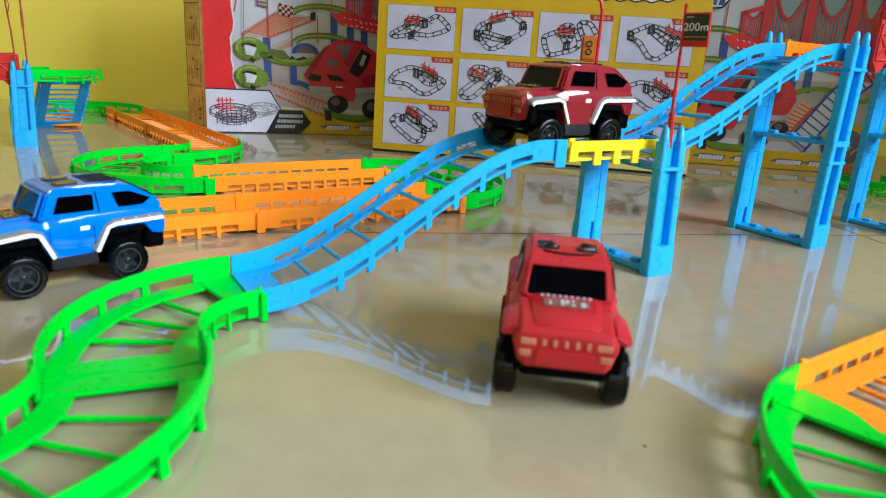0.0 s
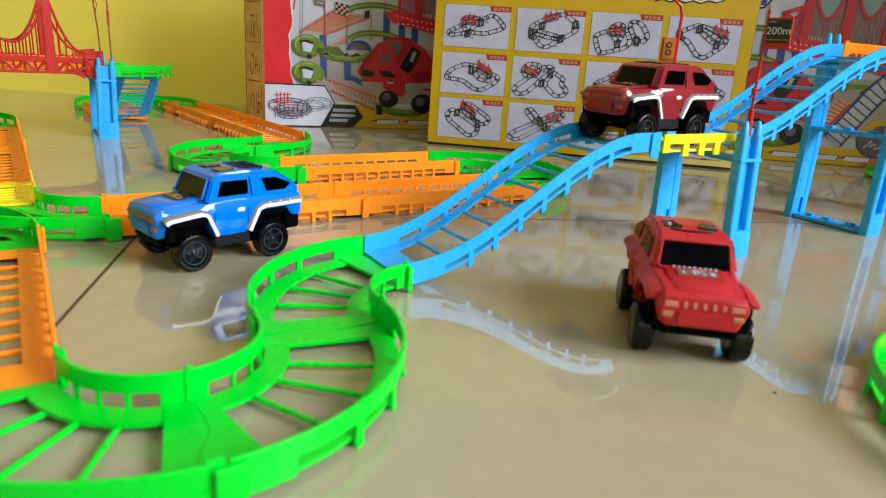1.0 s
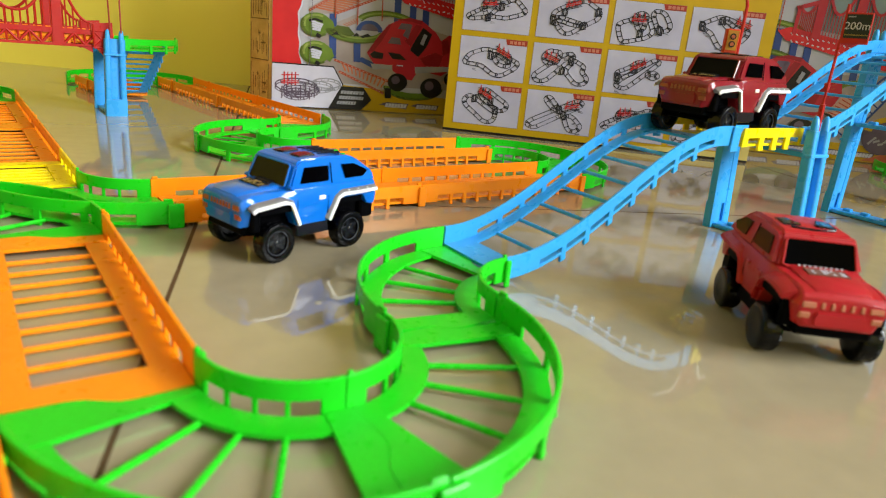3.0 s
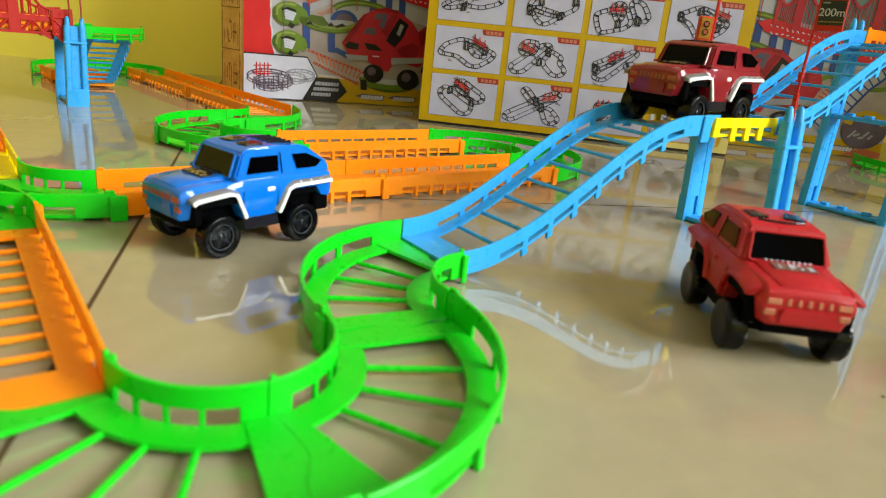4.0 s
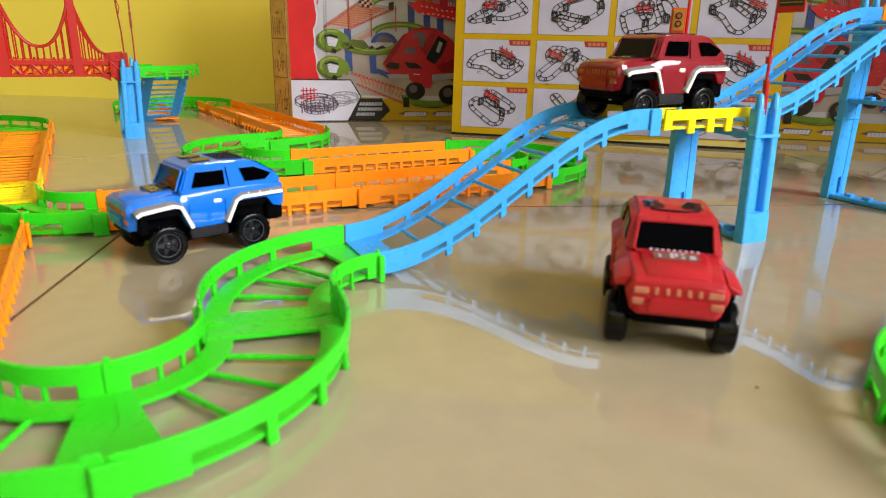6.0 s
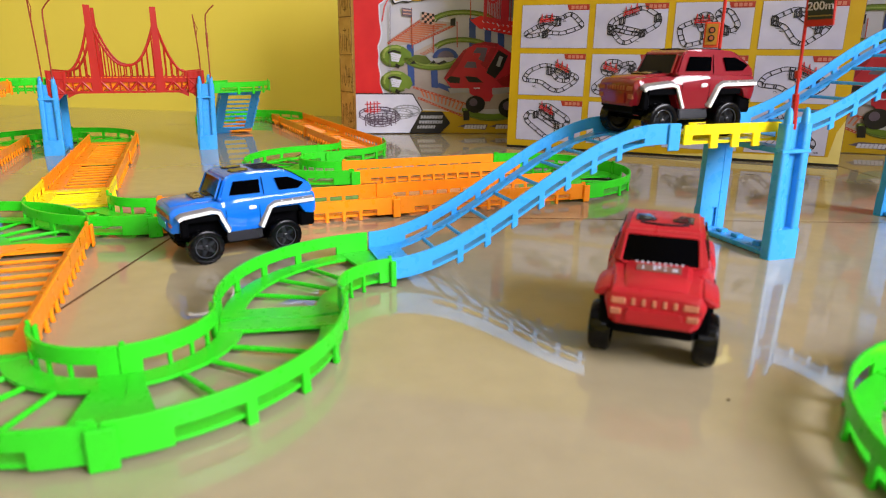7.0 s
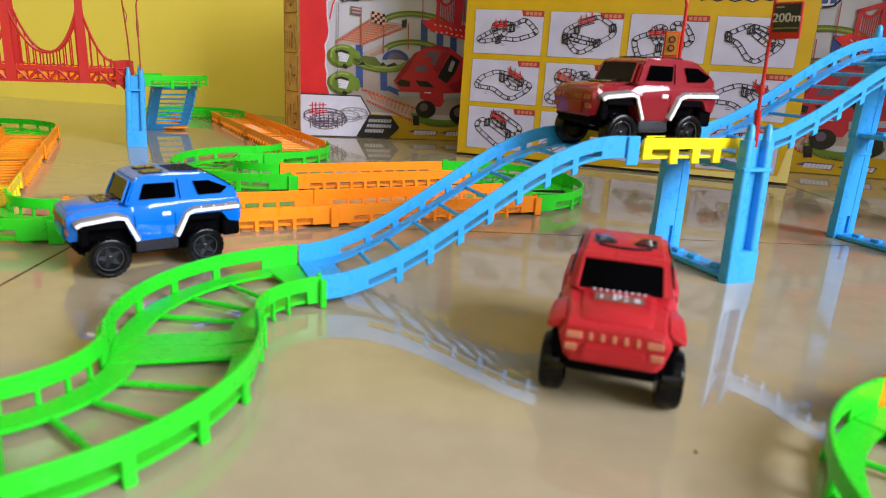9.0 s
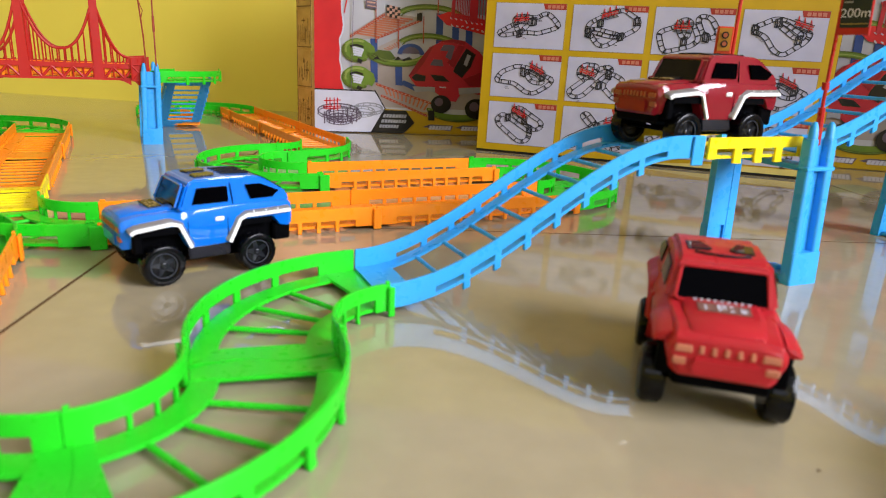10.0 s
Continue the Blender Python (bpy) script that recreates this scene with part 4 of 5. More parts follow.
        part("fog_light", boxed(-0.0012, 0.0005, y0, y1, -0.0006, 0.0020, m=low, bevel=0.0004), lamp, top)
        y0, y1 = sorted((s * 0.012, s * 0.017))
        part("tail_light", boxed(-0.0450, -0.0438, y0, y1, 0.0255, 0.0285, bevel=0.0003), CARD_RED, top)
    bm = bmesh.new()
    prism(bm, ((-0.0096, -0.0034), (0.0096, -0.0034), (0.0104, 0.0002), (0.0094, 0.0028), (-0.0094, 0.0028), (-0.0104, 0.0002)), -0.0010, 0.0012, low @ pose(0, 0, 0, 0, 0, -90))
    part("bumper", bevelled(bm, 0.0006, 2), paint, top)
    bonnet = pose(0.0205, 0, 0.03285, 0, 3.6, 0)
    part("bonnet_sticker", boxed(-0.0028, 0.0034, -0.0082, 0.0082, -0.0006, 0.0003, m=bonnet), prints[0], top, "printed bonnet sticker")
    for k, (a, b) in enumerate(((-0.0062, -0.0054), (-0.0020, -0.0008), (-0.0004, 0.0008), (0.0018, 0.0030), (0.0050, 0.0070))):
        for j in range(3):
            if (k + j) % 4:
                part("sticker_mark", boxed(-0.0022 + 0.0018 * j, -0.0010 + 0.0018 * j, a, b, 0.0003, 0.0005, m=bonnet), prints[1], top)
    if silver:
        part("bonnet_scoop", boxed(0.0128, 0.0166, -0.0062, 0.0062, 0.0318, 0.0341, bevel=0.0006), STICKER, top, "black bonnet scoop")
    for k in range(0 if silver else 9):
        y = -0.0086 + 0.0172 * k / 8
        part("vent_dot", boxed(0.0146, 0.0153, y - 0.0005, y + 0.0005, 0.0318, 0.0337), prints[1], top)
    # roof: two hatches near the screen, a front arch or ribs behind
    for s in (1, -1):
        o = [(0.0018, s * 0.0024, 0.0462), (0.0030, s * 0.0060, 0.0460), (0.0022, s * 0.0108, 0.0459), (-0.0070, s * 0.0112, 0.0463), (-0.0086, s * 0.0066, 0.0465), (-0.0070, s * 0.0020, 0.0465)] if silver else [(-0.0052, s * 0.0030, 0.0463), (-0.0030, s * 0.0038, 0.0462), (-0.0024, s * 0.0112, 0.0460), (-0.0122, s * 0.0116, 0.0463), (-0.0132, s * 0.0064, 0.0464)]
        part("roof_hatch", pane(bmesh.new(), o, 0.0003), STICKER, top, "dark glossy roof hatch")
        c = Vector((sum(p[0] for p in o) / len(o), sum(p[1] for p in o) / len(o), 0.0004))
        inner = [tuple(Vector(p) + (c - Vector((p[0], p[1], 0.0))) * 0.2 + Vector((0, 0, 0.0002))) for p in o]
        part("hatch_glass", pane(bmesh.new(), inner, 0.0002), HATCH, top, "tinted hatch glass")
    if silver:
        for y in (-0.0082, -0.0041, 0.0, 0.0041, 0.0082):
            part("roof_bar", boxed(-0.0258, -0.0110, y - 0.0004, y + 0.0004, 0.0455, 0.0467, bevel=0.0002), STICKER, top)
    else:
        part("roof_arch", tube(bmesh.new(), [(-0.0010 + 0.0036 * math.cos(a / 5), 0.00155 * a, 0.0460) for a in range(-6, 7)], 0.0006, 6), STICKER, top)
    return top


car(pose(-0.1425, 0.3150, 0.0022, 0, 0, 229.5), CAR_BLUE, SCREEN, GLASS, SILVER, "glossy blue plastic toy off-road car with silver trim", (STICKER, GOLD, AMBER))
car(pose(0.0954, 0.2533, 0.0022, 0, 0, 264.3), CAR_MATT, GLASS, GLASS_BROWN, CAR_MATT, "coral red plastic toy off-road car standing on the floor", (GREY_STICKER, CARD_BRIGHT, TAN))
x, y = place(0.3168, 0.2603)
car(pose(x, y, UP + 0.0084, 0, 0.0, GRID + 180), CAR_RED, SCREEN, GLASS, SILVER, "dark red plastic toy off-road car on the raised track", (STICKER, GOLD, AMBER))


# ---- printed cartons ----
def sheet(bm, outline, level):
    """A flat print on a carton's front: outline in x, z, level steps proud of the card."""
    return prism(bm, outline, -0.0003 * level - 0.0002, -0.0003 * (level - 1))


def rect(x0, x1, z0, z1):
    return ((x0, z0), (x1, z0), (x1, z1), (x0, z1))


# track plans: corners of each lane across and up its panel, gates, and the red bridge's middle
# each plan: the lanes as loops across a panel, the gates, and the red bridge with its slope
PLAN_A = (
    (((0.04, 0.33), (0.28, 0.55), (0.48, 0.72), (0.60, 0.70), (0.72, 0.82), (0.80, 0.78), (0.94, 0.55), (0.88, 0.47), (0.64, 0.34), (0.42, 0.36), (0.10, 0.26)), ((0.27, 0.62), (0.30, 0.72), (0.50, 0.74), (0.52, 0.62), (0.38, 0.36), (0.33, 0.38))),
    ((0.55, 0.62), (0.35, 0.33)), (0.38, 0.64, 0.1))
PLAN_B = (
    (((0.20, 0.43), (0.22, 0.62), (0.37, 0.76), (0.57, 0.89), (0.69, 0.95), (0.91, 0.73), (0.90, 0.54), (0.69, 0.33), (0.48, 0.10), (0.37, 0.13), (0.25, 0.37)), ((0.26, 0.48), (0.34, 0.50), (0.51, 0.43), (0.66, 0.38), (0.64, 0.32), (0.48, 0.35), (0.30, 0.42))),
    ((0.21, 0.42), (0.37, 0.64), (0.67, 0.34), (0.87, 0.70)), (0.50, 0.82, 0.3))
PLAN_C = (
    (((0.05, 0.37), (0.14, 0.60), (0.37, 0.76), (0.55, 0.72), (0.76, 0.57), (0.92, 0.47), (0.87, 0.33), (0.66, 0.10), (0.53, 0.12), (0.34, 0.33), (0.20, 0.35)), ((0.50, 0.66), (0.55, 0.48), (0.63, 0.37), (0.78, 0.36), (0.74, 0.50), (0.62, 0.62))),
    ((0.46, 0.63), (0.75, 0.53)), (0.67, 0.66, -0.45))
PLAN_D = (
    (((0.06, 0.38), (0.07, 0.49), (0.27, 0.62), (0.50, 0.68), (0.60, 0.34), (0.50, 0.19), (0.20, 0.05), (0.13, 0.08)), ((0.55, 0.79), (0.60, 0.87), (0.72, 0.83), (0.84, 0.53), (0.79, 0.40), (0.67, 0.38), (0.58, 0.64)), ((0.28, 0.68), (0.38, 0.79), (0.47, 0.74), (0.44, 0.38), (0.36, 0.38))),
    ((0.39, 0.30), (0.67, 0.42)), (0.36, 0.58, 0.0))
PLAN_E = (
    (((0.12, 0.65), (0.39, 0.87), (0.57, 0.80), (0.84, 0.56), (0.78, 0.37), (0.54, 0.07), (0.42, 0.16), (0.28, 0.48), (0.16, 0.55)), ((0.42, 0.74), (0.50, 0.78), (0.74, 0.52), (0.66, 0.44))),
    ((0.14, 0.62), (0.69, 0.42), (0.41, 0.78)), (0.74, 0.70, -0.3))
PLAN_F = (
    (((0.02, 0.22), (0.45, 0.80), (0.58, 0.85), (0.62, 0.74), (0.50, 0.58), (0.22, 0.10), (0.08, 0.08)), ((0.62, 0.70), (0.80, 0.55), (0.76, 0.41), (0.87, 0.26), (0.82, 0.11), (0.69, 0.09), (0.50, 0.38)), ((0.15, 0.74), (0.23, 0.88), (0.42, 0.86), (0.36, 0.57), (0.17, 0.57))),
    ((0.45, 0.40), (0.57, 0.68)), (0.27, 0.66, -0.3))
PLAN_G = (
    (((0.16, 0.16), (0.20, 0.30), (0.70, 0.90), (0.78, 0.84), (0.47, 0.34), (0.31, 0.10)), ((0.14, 0.50), (0.31, 0.63), (0.47, 0.83), (0.56, 0.75), (0.39, 0.50), (0.18, 0.36)), ((0.59, 0.51), (0.70, 0.60), (0.79, 0.50), (0.71, 0.42))),
    ((0.16, 0.40), (0.40, 0.62)), (0.46, 0.68, 0.5))
PLAN_H = (
    (((0.12, 0.61), (0.21, 0.75), (0.66, 0.31), (0.61, 0.09), (0.48, 0.06), (0.15, 0.47)), ((0.36, 0.86), (0.46, 0.94), (0.82, 0.58), (0.80, 0.43), (0.69, 0.38), (0.40, 0.70))),
    ((0.28, 0.66), (0.63, 0.42), (0.54, 0.64)), (0.46, 0.76, -0.5))
PLAN_I = (
    (((0.02, 0.12), (0.06, 0.24), (0.78, 0.88), (0.86, 0.82), (0.82, 0.72), (0.14, 0.05)), ((0.26, 0.84), (0.33, 0.92), (0.49, 0.63), (0.43, 0.56)), ((0.58, 0.44), (0.72, 0.46), (0.88, 0.20), (0.80, 0.06), (0.68, 0.08))),
    ((0.49, 0.61), (0.57, 0.48)), (0.70, 0.68, 0.2))
PLANS = (PLAN_A, PLAN_B, PLAN_D, PLAN_E, PLAN_C, PLAN_F, PLAN_G, PLAN_C, PLAN_H, PLAN_I, PLAN_A, PLAN_F)


def loop_drawing(k, x0, x1, z0, z1):
    """A drawn track plan seen aslant: outlined lanes with joints, gates, and a red bridge."""
    rnd = random.Random(11 + k)
    loops, gates, (bu, bv, lean) = PLANS[k]
    bm, red = bmesh.new(), bmesh.new()
    y0, y1 = -0.0013, -0.0009

    def flat(u, v):
        return Vector((x0 + (x1 - x0) * (0.02 + 0.96 * u), z0 + (z1 - z0) * (0.02 + 0.94 * v)))

    def lane(pts, round_by=0.0045):
        """A tube of track round the corners pts: two edges, joint lines, and marks halfway."""
        count = len(pts)
        line, joints = [], []
        for i in range(count):
            p, q, t = pts[i - 1], pts[i], pts[(i + 1) % count]
            a = q + (p - q) * min(0.4, round_by / (p - q).length)
            b = q + (t - q) * min(0.4, round_by / (t - q).length)
            joints += [len(line), len(line) + 3]
            line += [a.lerp(q, s).lerp(q.lerp(b, s), s) for s in (0.0, 0.33, 0.67, 1.0)]
        total = len(line)
        edges = []
        for i in range(total):
            d = (line[(i + 1) % total] - line[i - 1]).normalized()
            n = Vector((-d.y * 0.0027, d.x * 0.0021))
            edges.append((line[i] + n, line[i] - n))
        for i in range(total):
            j = (i + 1) % total
            for s in (0, 1):
                ribbon(bm, (edges[i][s], edges[j][s]), rnd.uniform(0.0006, 0.0010), y0, y1)
            if (line[j] - line[i]).length > 0.012:
                for s in (0.44, 0.5):
                    ribbon(bm, (edges[i][0].lerp(edges[j][0], s), edges[i][1].lerp(edges[j][1], s)), 0.0007, y0, y1)
        for i in joints:
            ribbon(bm, edges[i], 0.0011, y0, y1)
        return line

    line = [p for loop in loops for p in lane([flat(*c) for c in loop])]
    total = len(line)
    for g in gates:
        x, z = flat(*g)
        w = rnd.choice((-1, 1)) * 0.0026
        for o in (0.0, 0.0016):
            ribbon(bm, ((x - 0.0022 + o, z - 0.0048), (x - 0.0022 + o, z + 0.0036 + w / 3), (x + 0.0022 + o, z + 0.0036 - w / 3), (x + 0.0022 + o, z - 0.0048 - w / 2), (x - 0.0022 + o, z - 0.0048)), 0.0011, y0 - 0.0002, y1)
    for i in range(4):
        a = line[rnd.randrange(total)] + Vector((rnd.uniform(-0.004, 0.004), -0.0055))
        for o in (0.0, 0.0013):
            ribbon(bm, ((a.x, a.y - o), (a.x + rnd.uniform(0.003, 0.006), a.y - o + rnd.uniform(-0.001, 0.001))), 0.00035, y0, y1)
    x, z = flat(bu, bv)
    def on(u, v):
        return x + u, z + v + lean * u
    for dv in (-0.0022, 0.0, 0.0026):
        ribbon(bm if dv < -0.001 else red, (on(-0.0085, dv), on(0.0085, dv)), 0.0007, y0 - 0.0003, y1)
    for dv in (-0.0036, 0.0044):
        ribbon(bm, (on(-0.0095, dv), on(0.0095, dv)), 0.0007, y0 - 0.0003, y1)
    for u in (-0.0062, -0.0005, 0.0058):
        ribbon(red, (on(u - 0.0012, -0.002), on(u, 0.0088), on(u + 0.0014, 0.0014)), 0.0005, y0 - 0.0003, y1)
    for i in range(9):
        ribbon(red, (on(-0.0085 + 0.0019 * i, -0.0006), on(-0.0078 + 0.0019 * i, 0.0026)), 0.0003, y0 - 0.0003, y1)
    return bm, red


def carton_body(top, wide, deep, high, face, sides, skew=0.0, lift=0.0):
    bm = boxed(0, wide, 0, deep, 0, high, bevel=0.0016)
    for v in bm.verts:
        v.co.x -= skew * v.co.y
        if v.co.z < 0.01:
            v.co.z += lift * v.co.y
    part("carton", bm, sides, top)
    part("front_print", boxed(0.0008, wide - 0.0008, -0.0002, 0.0006, 0.0008, high - 0.0008), face, top)
    return top


def plans_carton(at):
    top = thing("toy_box", at, "yellow cardboard toy carton printed with twelve track plans", "carton")
    wide, deep, high = 0.374, 0.06, 0.27
    carton_body(top, wide, deep, high, CARD_Y, CARD_STAMP, lift=math.tan(radians(2.6)))
    part("bottom_flap", sheet(bmesh.new(), ((0.19, 0.003), (wide - 0.0008, 0.003), (wide - 0.0008, 0.05), (0.3665, 0.036), (0.362, 0.0098), (0.27, 0.0085)), 1), CARD_CREAM, top, "pale yellow worn corner")
    # flat dark strip along the bottom of the front
    part("dark_edge", sheet(bmesh.new(), rect(0.0008, wide - 0.0008, 0.0006, 0.003), 1), CARD_DARK, top, "dark bottom edge")
    k = 0
    for row, (z0, z1) in enumerate(((0.122, 0.171), (0.066, 0.115), (0.011, 0.060))):
        for col in range(4):
            x0 = 0.0125 + 0.0885 * col
            x1 = x0 + 0.0805
            part("plan_border", sheet(bmesh.new(), rect(x0 - 0.0006, x1 + 0.0006, z0 - 0.0006, z1 + 0.0006), 1), GOLD, top)
            plan = part("plan_panel", sheet(bmesh.new(), rect(x0, x1, z0, z1), 2), CARD_W, top, "white panel with a drawn track plan")
            ink, red = loop_drawing(k, x0, x1, z0, z1)
            part("drawing", ink, INK, plan)
            part("red_drawing", red, CARD_RED, plan)
            part("tab", sheet(bmesh.new(), ((x1 - 0.026, z1), (x1 - 0.024, z1 - 0.0062), (x1, z1 - 0.0062), (x1, z1)), 3), CARD_TAB, plan, "red title tab")
            bm = bmesh.new()
            for j in range(4):
                sheet(bm, rect(x1 - 0.021 + 0.0048 * j, x1 - 0.0174 + 0.0048 * j, z1 - 0.005, z1 - 0.0014), 4)
            part("tab_print", bm, CARD_PINK, plan)
            k += 1
    # the lower edge of the title at the top: plain shapes
    rnd = random.Random(3)
    for x0, x1 in ((0.058, 0.106), (0.156, 0.248)):
        bm = bmesh.new()
        x = x0
        while x < x1:
            w = rnd.uniform(0.0028, 0.0048)
            sheet(bm, ((x, 0.1895 + rnd.uniform(0, 0.001)), (x + w, 0.1895), (x + w + 0.003, 0.203), (x + 0.003, 0.203)), 1)
            x += w + 0.0012
        part("title_print", bm, CARD_OCHRE, top)
    scallop = [(0.257, 0.2)] + [(0.258 + 0.0085 * k, 0.1855 + 0.0008 * max(k - 6, 0) + (0.0025 if k % 2 else 0.0)) for k in range(10)] + [(0.345, 0.2), (0.345, 0.225), (0.26, 0.225)]
    title = part("title_shape", sheet(bmesh.new(), scallop, 1), CARD_DARK, top)
    part("title_shape", sheet(bmesh.new(), [(a, b + 0.0016) for a, b in scallop], 2), CARD_BRIGHT, title)
    part("title_shape", sheet(bmesh.new(), [(a, b + 0.0034) for a, b in scallop], 3), CARD_Y, title)
    return top


def band(points, width):
    """The outline of a strip along a line of points."""
    a, b = [], []
    for i, p in enumerate(points):
        d = (Vector(points[min(i + 1, len(points) - 1)]) - Vector(points[max(i - 1, 0)])).normalized()
        q = Vector((-d.y, d.x)) * width / 2
        a.append((p[0] + q.x, p[1] + q.y)), b.append((p[0] - q.x, p[1] - q.y))
    return tuple(a + b[::-1])


def strip(bm, points, width, level):
    for p, q in zip(points, points[1:]):
        sheet(bm, band((p, q), width), level)
    return bm


def ladder(points, width, count, level):
    """A printed track: two rails and rungs."""
    bm = bmesh.new()
    def at(u):
        f = u * (len(points) - 1)
        i = min(int(f), len(points) - 2)
        p = Vector(points[i]).lerp(Vector(points[i + 1]), f - i)
        d = (Vector(points[i + 1]) - Vector(points[i])).normalized()
        return p, Vector((-d.y, d.x))
    for s in (-0.5, 0.5):
        line = []
        for k in range(count + 1):
            p, q = at(k / count)
            line.append(tuple(p + q * s * width))
        strip(bm, line, 0.0030, level)
    for k in range(count):
        p, q = at((k + 0.5) / count)
        strip(bm, (tuple(p - q * width / 2), tuple(p + q * width / 2)), 0.0018, level)
    return bm


def arc(cx, cz, rx, rz, a0, a1, count=18):
    return [(cx + rx * math.cos(radians(a0 + (a1 - a0) * k / count)), cz + rz * math.sin(radians(a0 + (a1 - a0) * k / count))) for k in range(count + 1)]


def crescent(cx, cz, rx, rz, a0, a1, thick, level, bm=None, count=16):
    """A filled bend of lane: the strip between two ellipses."""
    bm = bm or bmesh.new()
    sheet(bm, arc(cx, cz, rx, rz, a0, a1, count) + arc(cx, cz, rx - thick * 1.5, rz - thick, a1, a0, count), level)
    return bm


def rungs(a, b, c, d, count, width, level):
    """Bars between the line a-b and the line c-d."""
    bm = bmesh.new()
    for k in range(count):
        u = (k + 0.5) / count
        strip(bm, (tuple(Vector(a).lerp(Vector(b), u)), tuple(Vector(c).lerp(Vector(d), u))), width, level)
    return bm


def picture_carton(at, label, wide=0.374, skew=0.0):
    top = thing("toy_box", at, label, "carton", "printed toy cartons")
    deep, high = 0.045, 0.27

    def ink(name, outline, level, material, text=""):
        return part(name, sheet(bmesh.new(), outline, level), material, top, text)

    carton_body(top, wide, deep, high, CARD_SKY, CARD_BROWN, skew)
    ink("hazy_ground", ((0.05, 0.036), (wide - 0.001, 0.036), (wide - 0.001, 0.118), (0.25, 0.112), (0.2, 0.122), (0.13, 0.1), (0.09, 0.108), (0.05, 0.09)), 1, CARD_HAZE)
    ink("dusky_sky", ((0.208, 0.166), (wide - 0.001, 0.150), (wide - 0.001, high - 0.001), (0.208, high - 0.001)), 1, CARD_TEAL)
    # kraft side: stamped panels
    lean = Matrix.Shear("YZ", 4, (0, 0)) if not skew else Matrix(((1, -skew, 0, 0), (0, 1, 0, 0), (0, 0, 1, 0), (0, 0, 0, 1)))
    for k in range(5):
        side = part("side_panel", boxed(-0.0006, 0.0, 0.004, deep - 0.004, 0.006 + 0.052 * k, 0.0555 + 0.052 * k, m=lean), CARD_BROWN, top, "brown stamped side panel")
        bm = bmesh.new()
        rnd = random.Random(40 + k)
        for y0, y1, z0, z1 in ((0.004, deep - 0.004, 0.0, 0.0012), (0.004, 0.0048, 0.0, 0.048), (deep - 0.0048, deep - 0.004, 0.0, 0.048)):
            block(bm, -0.0010, -0.0006, y0, y1, 0.0065 + 0.052 * k + z0, 0.0065 + 0.052 * k + z1, m=lean)
        for j in range(7):
            y0 = 0.007 + (deep - 0.014) * (j + rnd.uniform(0, 0.6)) / 7
            z0 = 0.010 + 0.052 * k + rnd.uniform(0.0, 0.012)
            block(bm, -0.0010, -0.0006, y0, y0 + 0.0005, z0, z0 + rnd.uniform(0.012, 0.030), m=lean)
        for j in range(3):
            y0 = rnd.uniform(0.006, deep - 0.016)
            z0 = 0.016 + 0.052 * k + 0.0120 * j
            block(bm, -0.0010, -0.0006, y0, y0 + rnd.uniform(0.003, 0.01), z0, z0 + rnd.uniform(0.0006, 0.0022), m=lean)
            block(bm, -0.0010, -0.0006, y0 + 0.003, y0 + 0.0036, z0 - 0.002, z0 + rnd.uniform(0.002, 0.006), m=lean)
        part("stamp_print", bm, CARD_STAMP, side)
    ink("yellow_foot", ((0.06, 0.001), (wide - 0.001, 0.001), (wide - 0.001, 0.022), (0.25, 0.024), (0.16, 0.031), (0.06, 0.036)), 2, CARD_Y)
    # red band with its torn edge
    edge = [(0.001, 0.056), (0.042, 0.056), (0.0365, 0.072), (0.037, 0.086), (0.0345, 0.097), (0.0355, 0.11), (0.034, 0.123), (0.038, 0.132), (0.0395, 0.142), (0.037, 0.16), (0.0365, 0.179), (0.043, 0.183), (0.045, 0.192), (0.052, 0.203), (0.05, 0.235), (0.056, 0.269), (0.001, 0.269)]
    ink("red_band", edge, 2, CARD_RED, "red band with a torn white edge")
    part("white_edge", strip(bmesh.new(), edge[1:-1], 0.0020, 3), CARD_BRIGHT, top)
    part("torn_line", strip(bmesh.new(), ((0.040, 0.156), (0.044, 0.176), (0.052, 0.192), (0.056, 0.2)), 0.0014, 4), CARD_RED, top)
    # orange lanes: bed, rails and rungs
    for bed in (((0.048, 0.122), (0.048, 0.131), (0.094, 0.161), (0.143, 0.156), (0.143, 0.152), (0.087, 0.1275)), ((0.083, 0.112), (0.086, 0.116), (0.112, 0.129), (0.116, 0.118), (0.098, 0.111)), ((0.083, 0.063), (0.087, 0.070), (0.165, 0.044), (0.172, 0.036), (0.156, 0.024), (0.092, 0.051))):
        ink("lane_bed", bed, 2, CARD_HAZE)
    part("lane_print", rungs((0.055, 0.1305), (0.096, 0.156), (0.083, 0.1275), (0.134, 0.1545), 10, 0.0022, 3), CARD_ORANGE, top)
    part("lane_print", rungs((0.092, 0.1135), (0.112, 0.124), (0.100, 0.1115), (0.115, 0.119), 6, 0.0012, 3), CARD_ORANGE, top)
    part("lane_print", rungs((0.092, 0.0640), (0.160, 0.0420), (0.097, 0.0545), (0.154, 0.0330), 11, 0.0022, 3), CARD_ORANGE, top)
    for line in (((0.048, 0.127), (0.094, 0.158)), ((0.082, 0.126), (0.143, 0.153)), ((0.084, 0.067), (0.166, 0.042)), ((0.091, 0.052), (0.156, 0.026))):
        part("lane_rail", strip(bmesh.new(), line, 0.0030, 4), CARD_RUST, top)
        d = (Vector(line[1]) - Vector(line[0])) / 15
        bm = bmesh.new()
        for k in range(15):
            p = Vector(line[0]) + d * (k + 0.3)
            strip(bm, (tuple(p), tuple(p + d * 0.45)), 0.0011, 5)
        part("rail_print", bm, CARD_BLUSH, top)
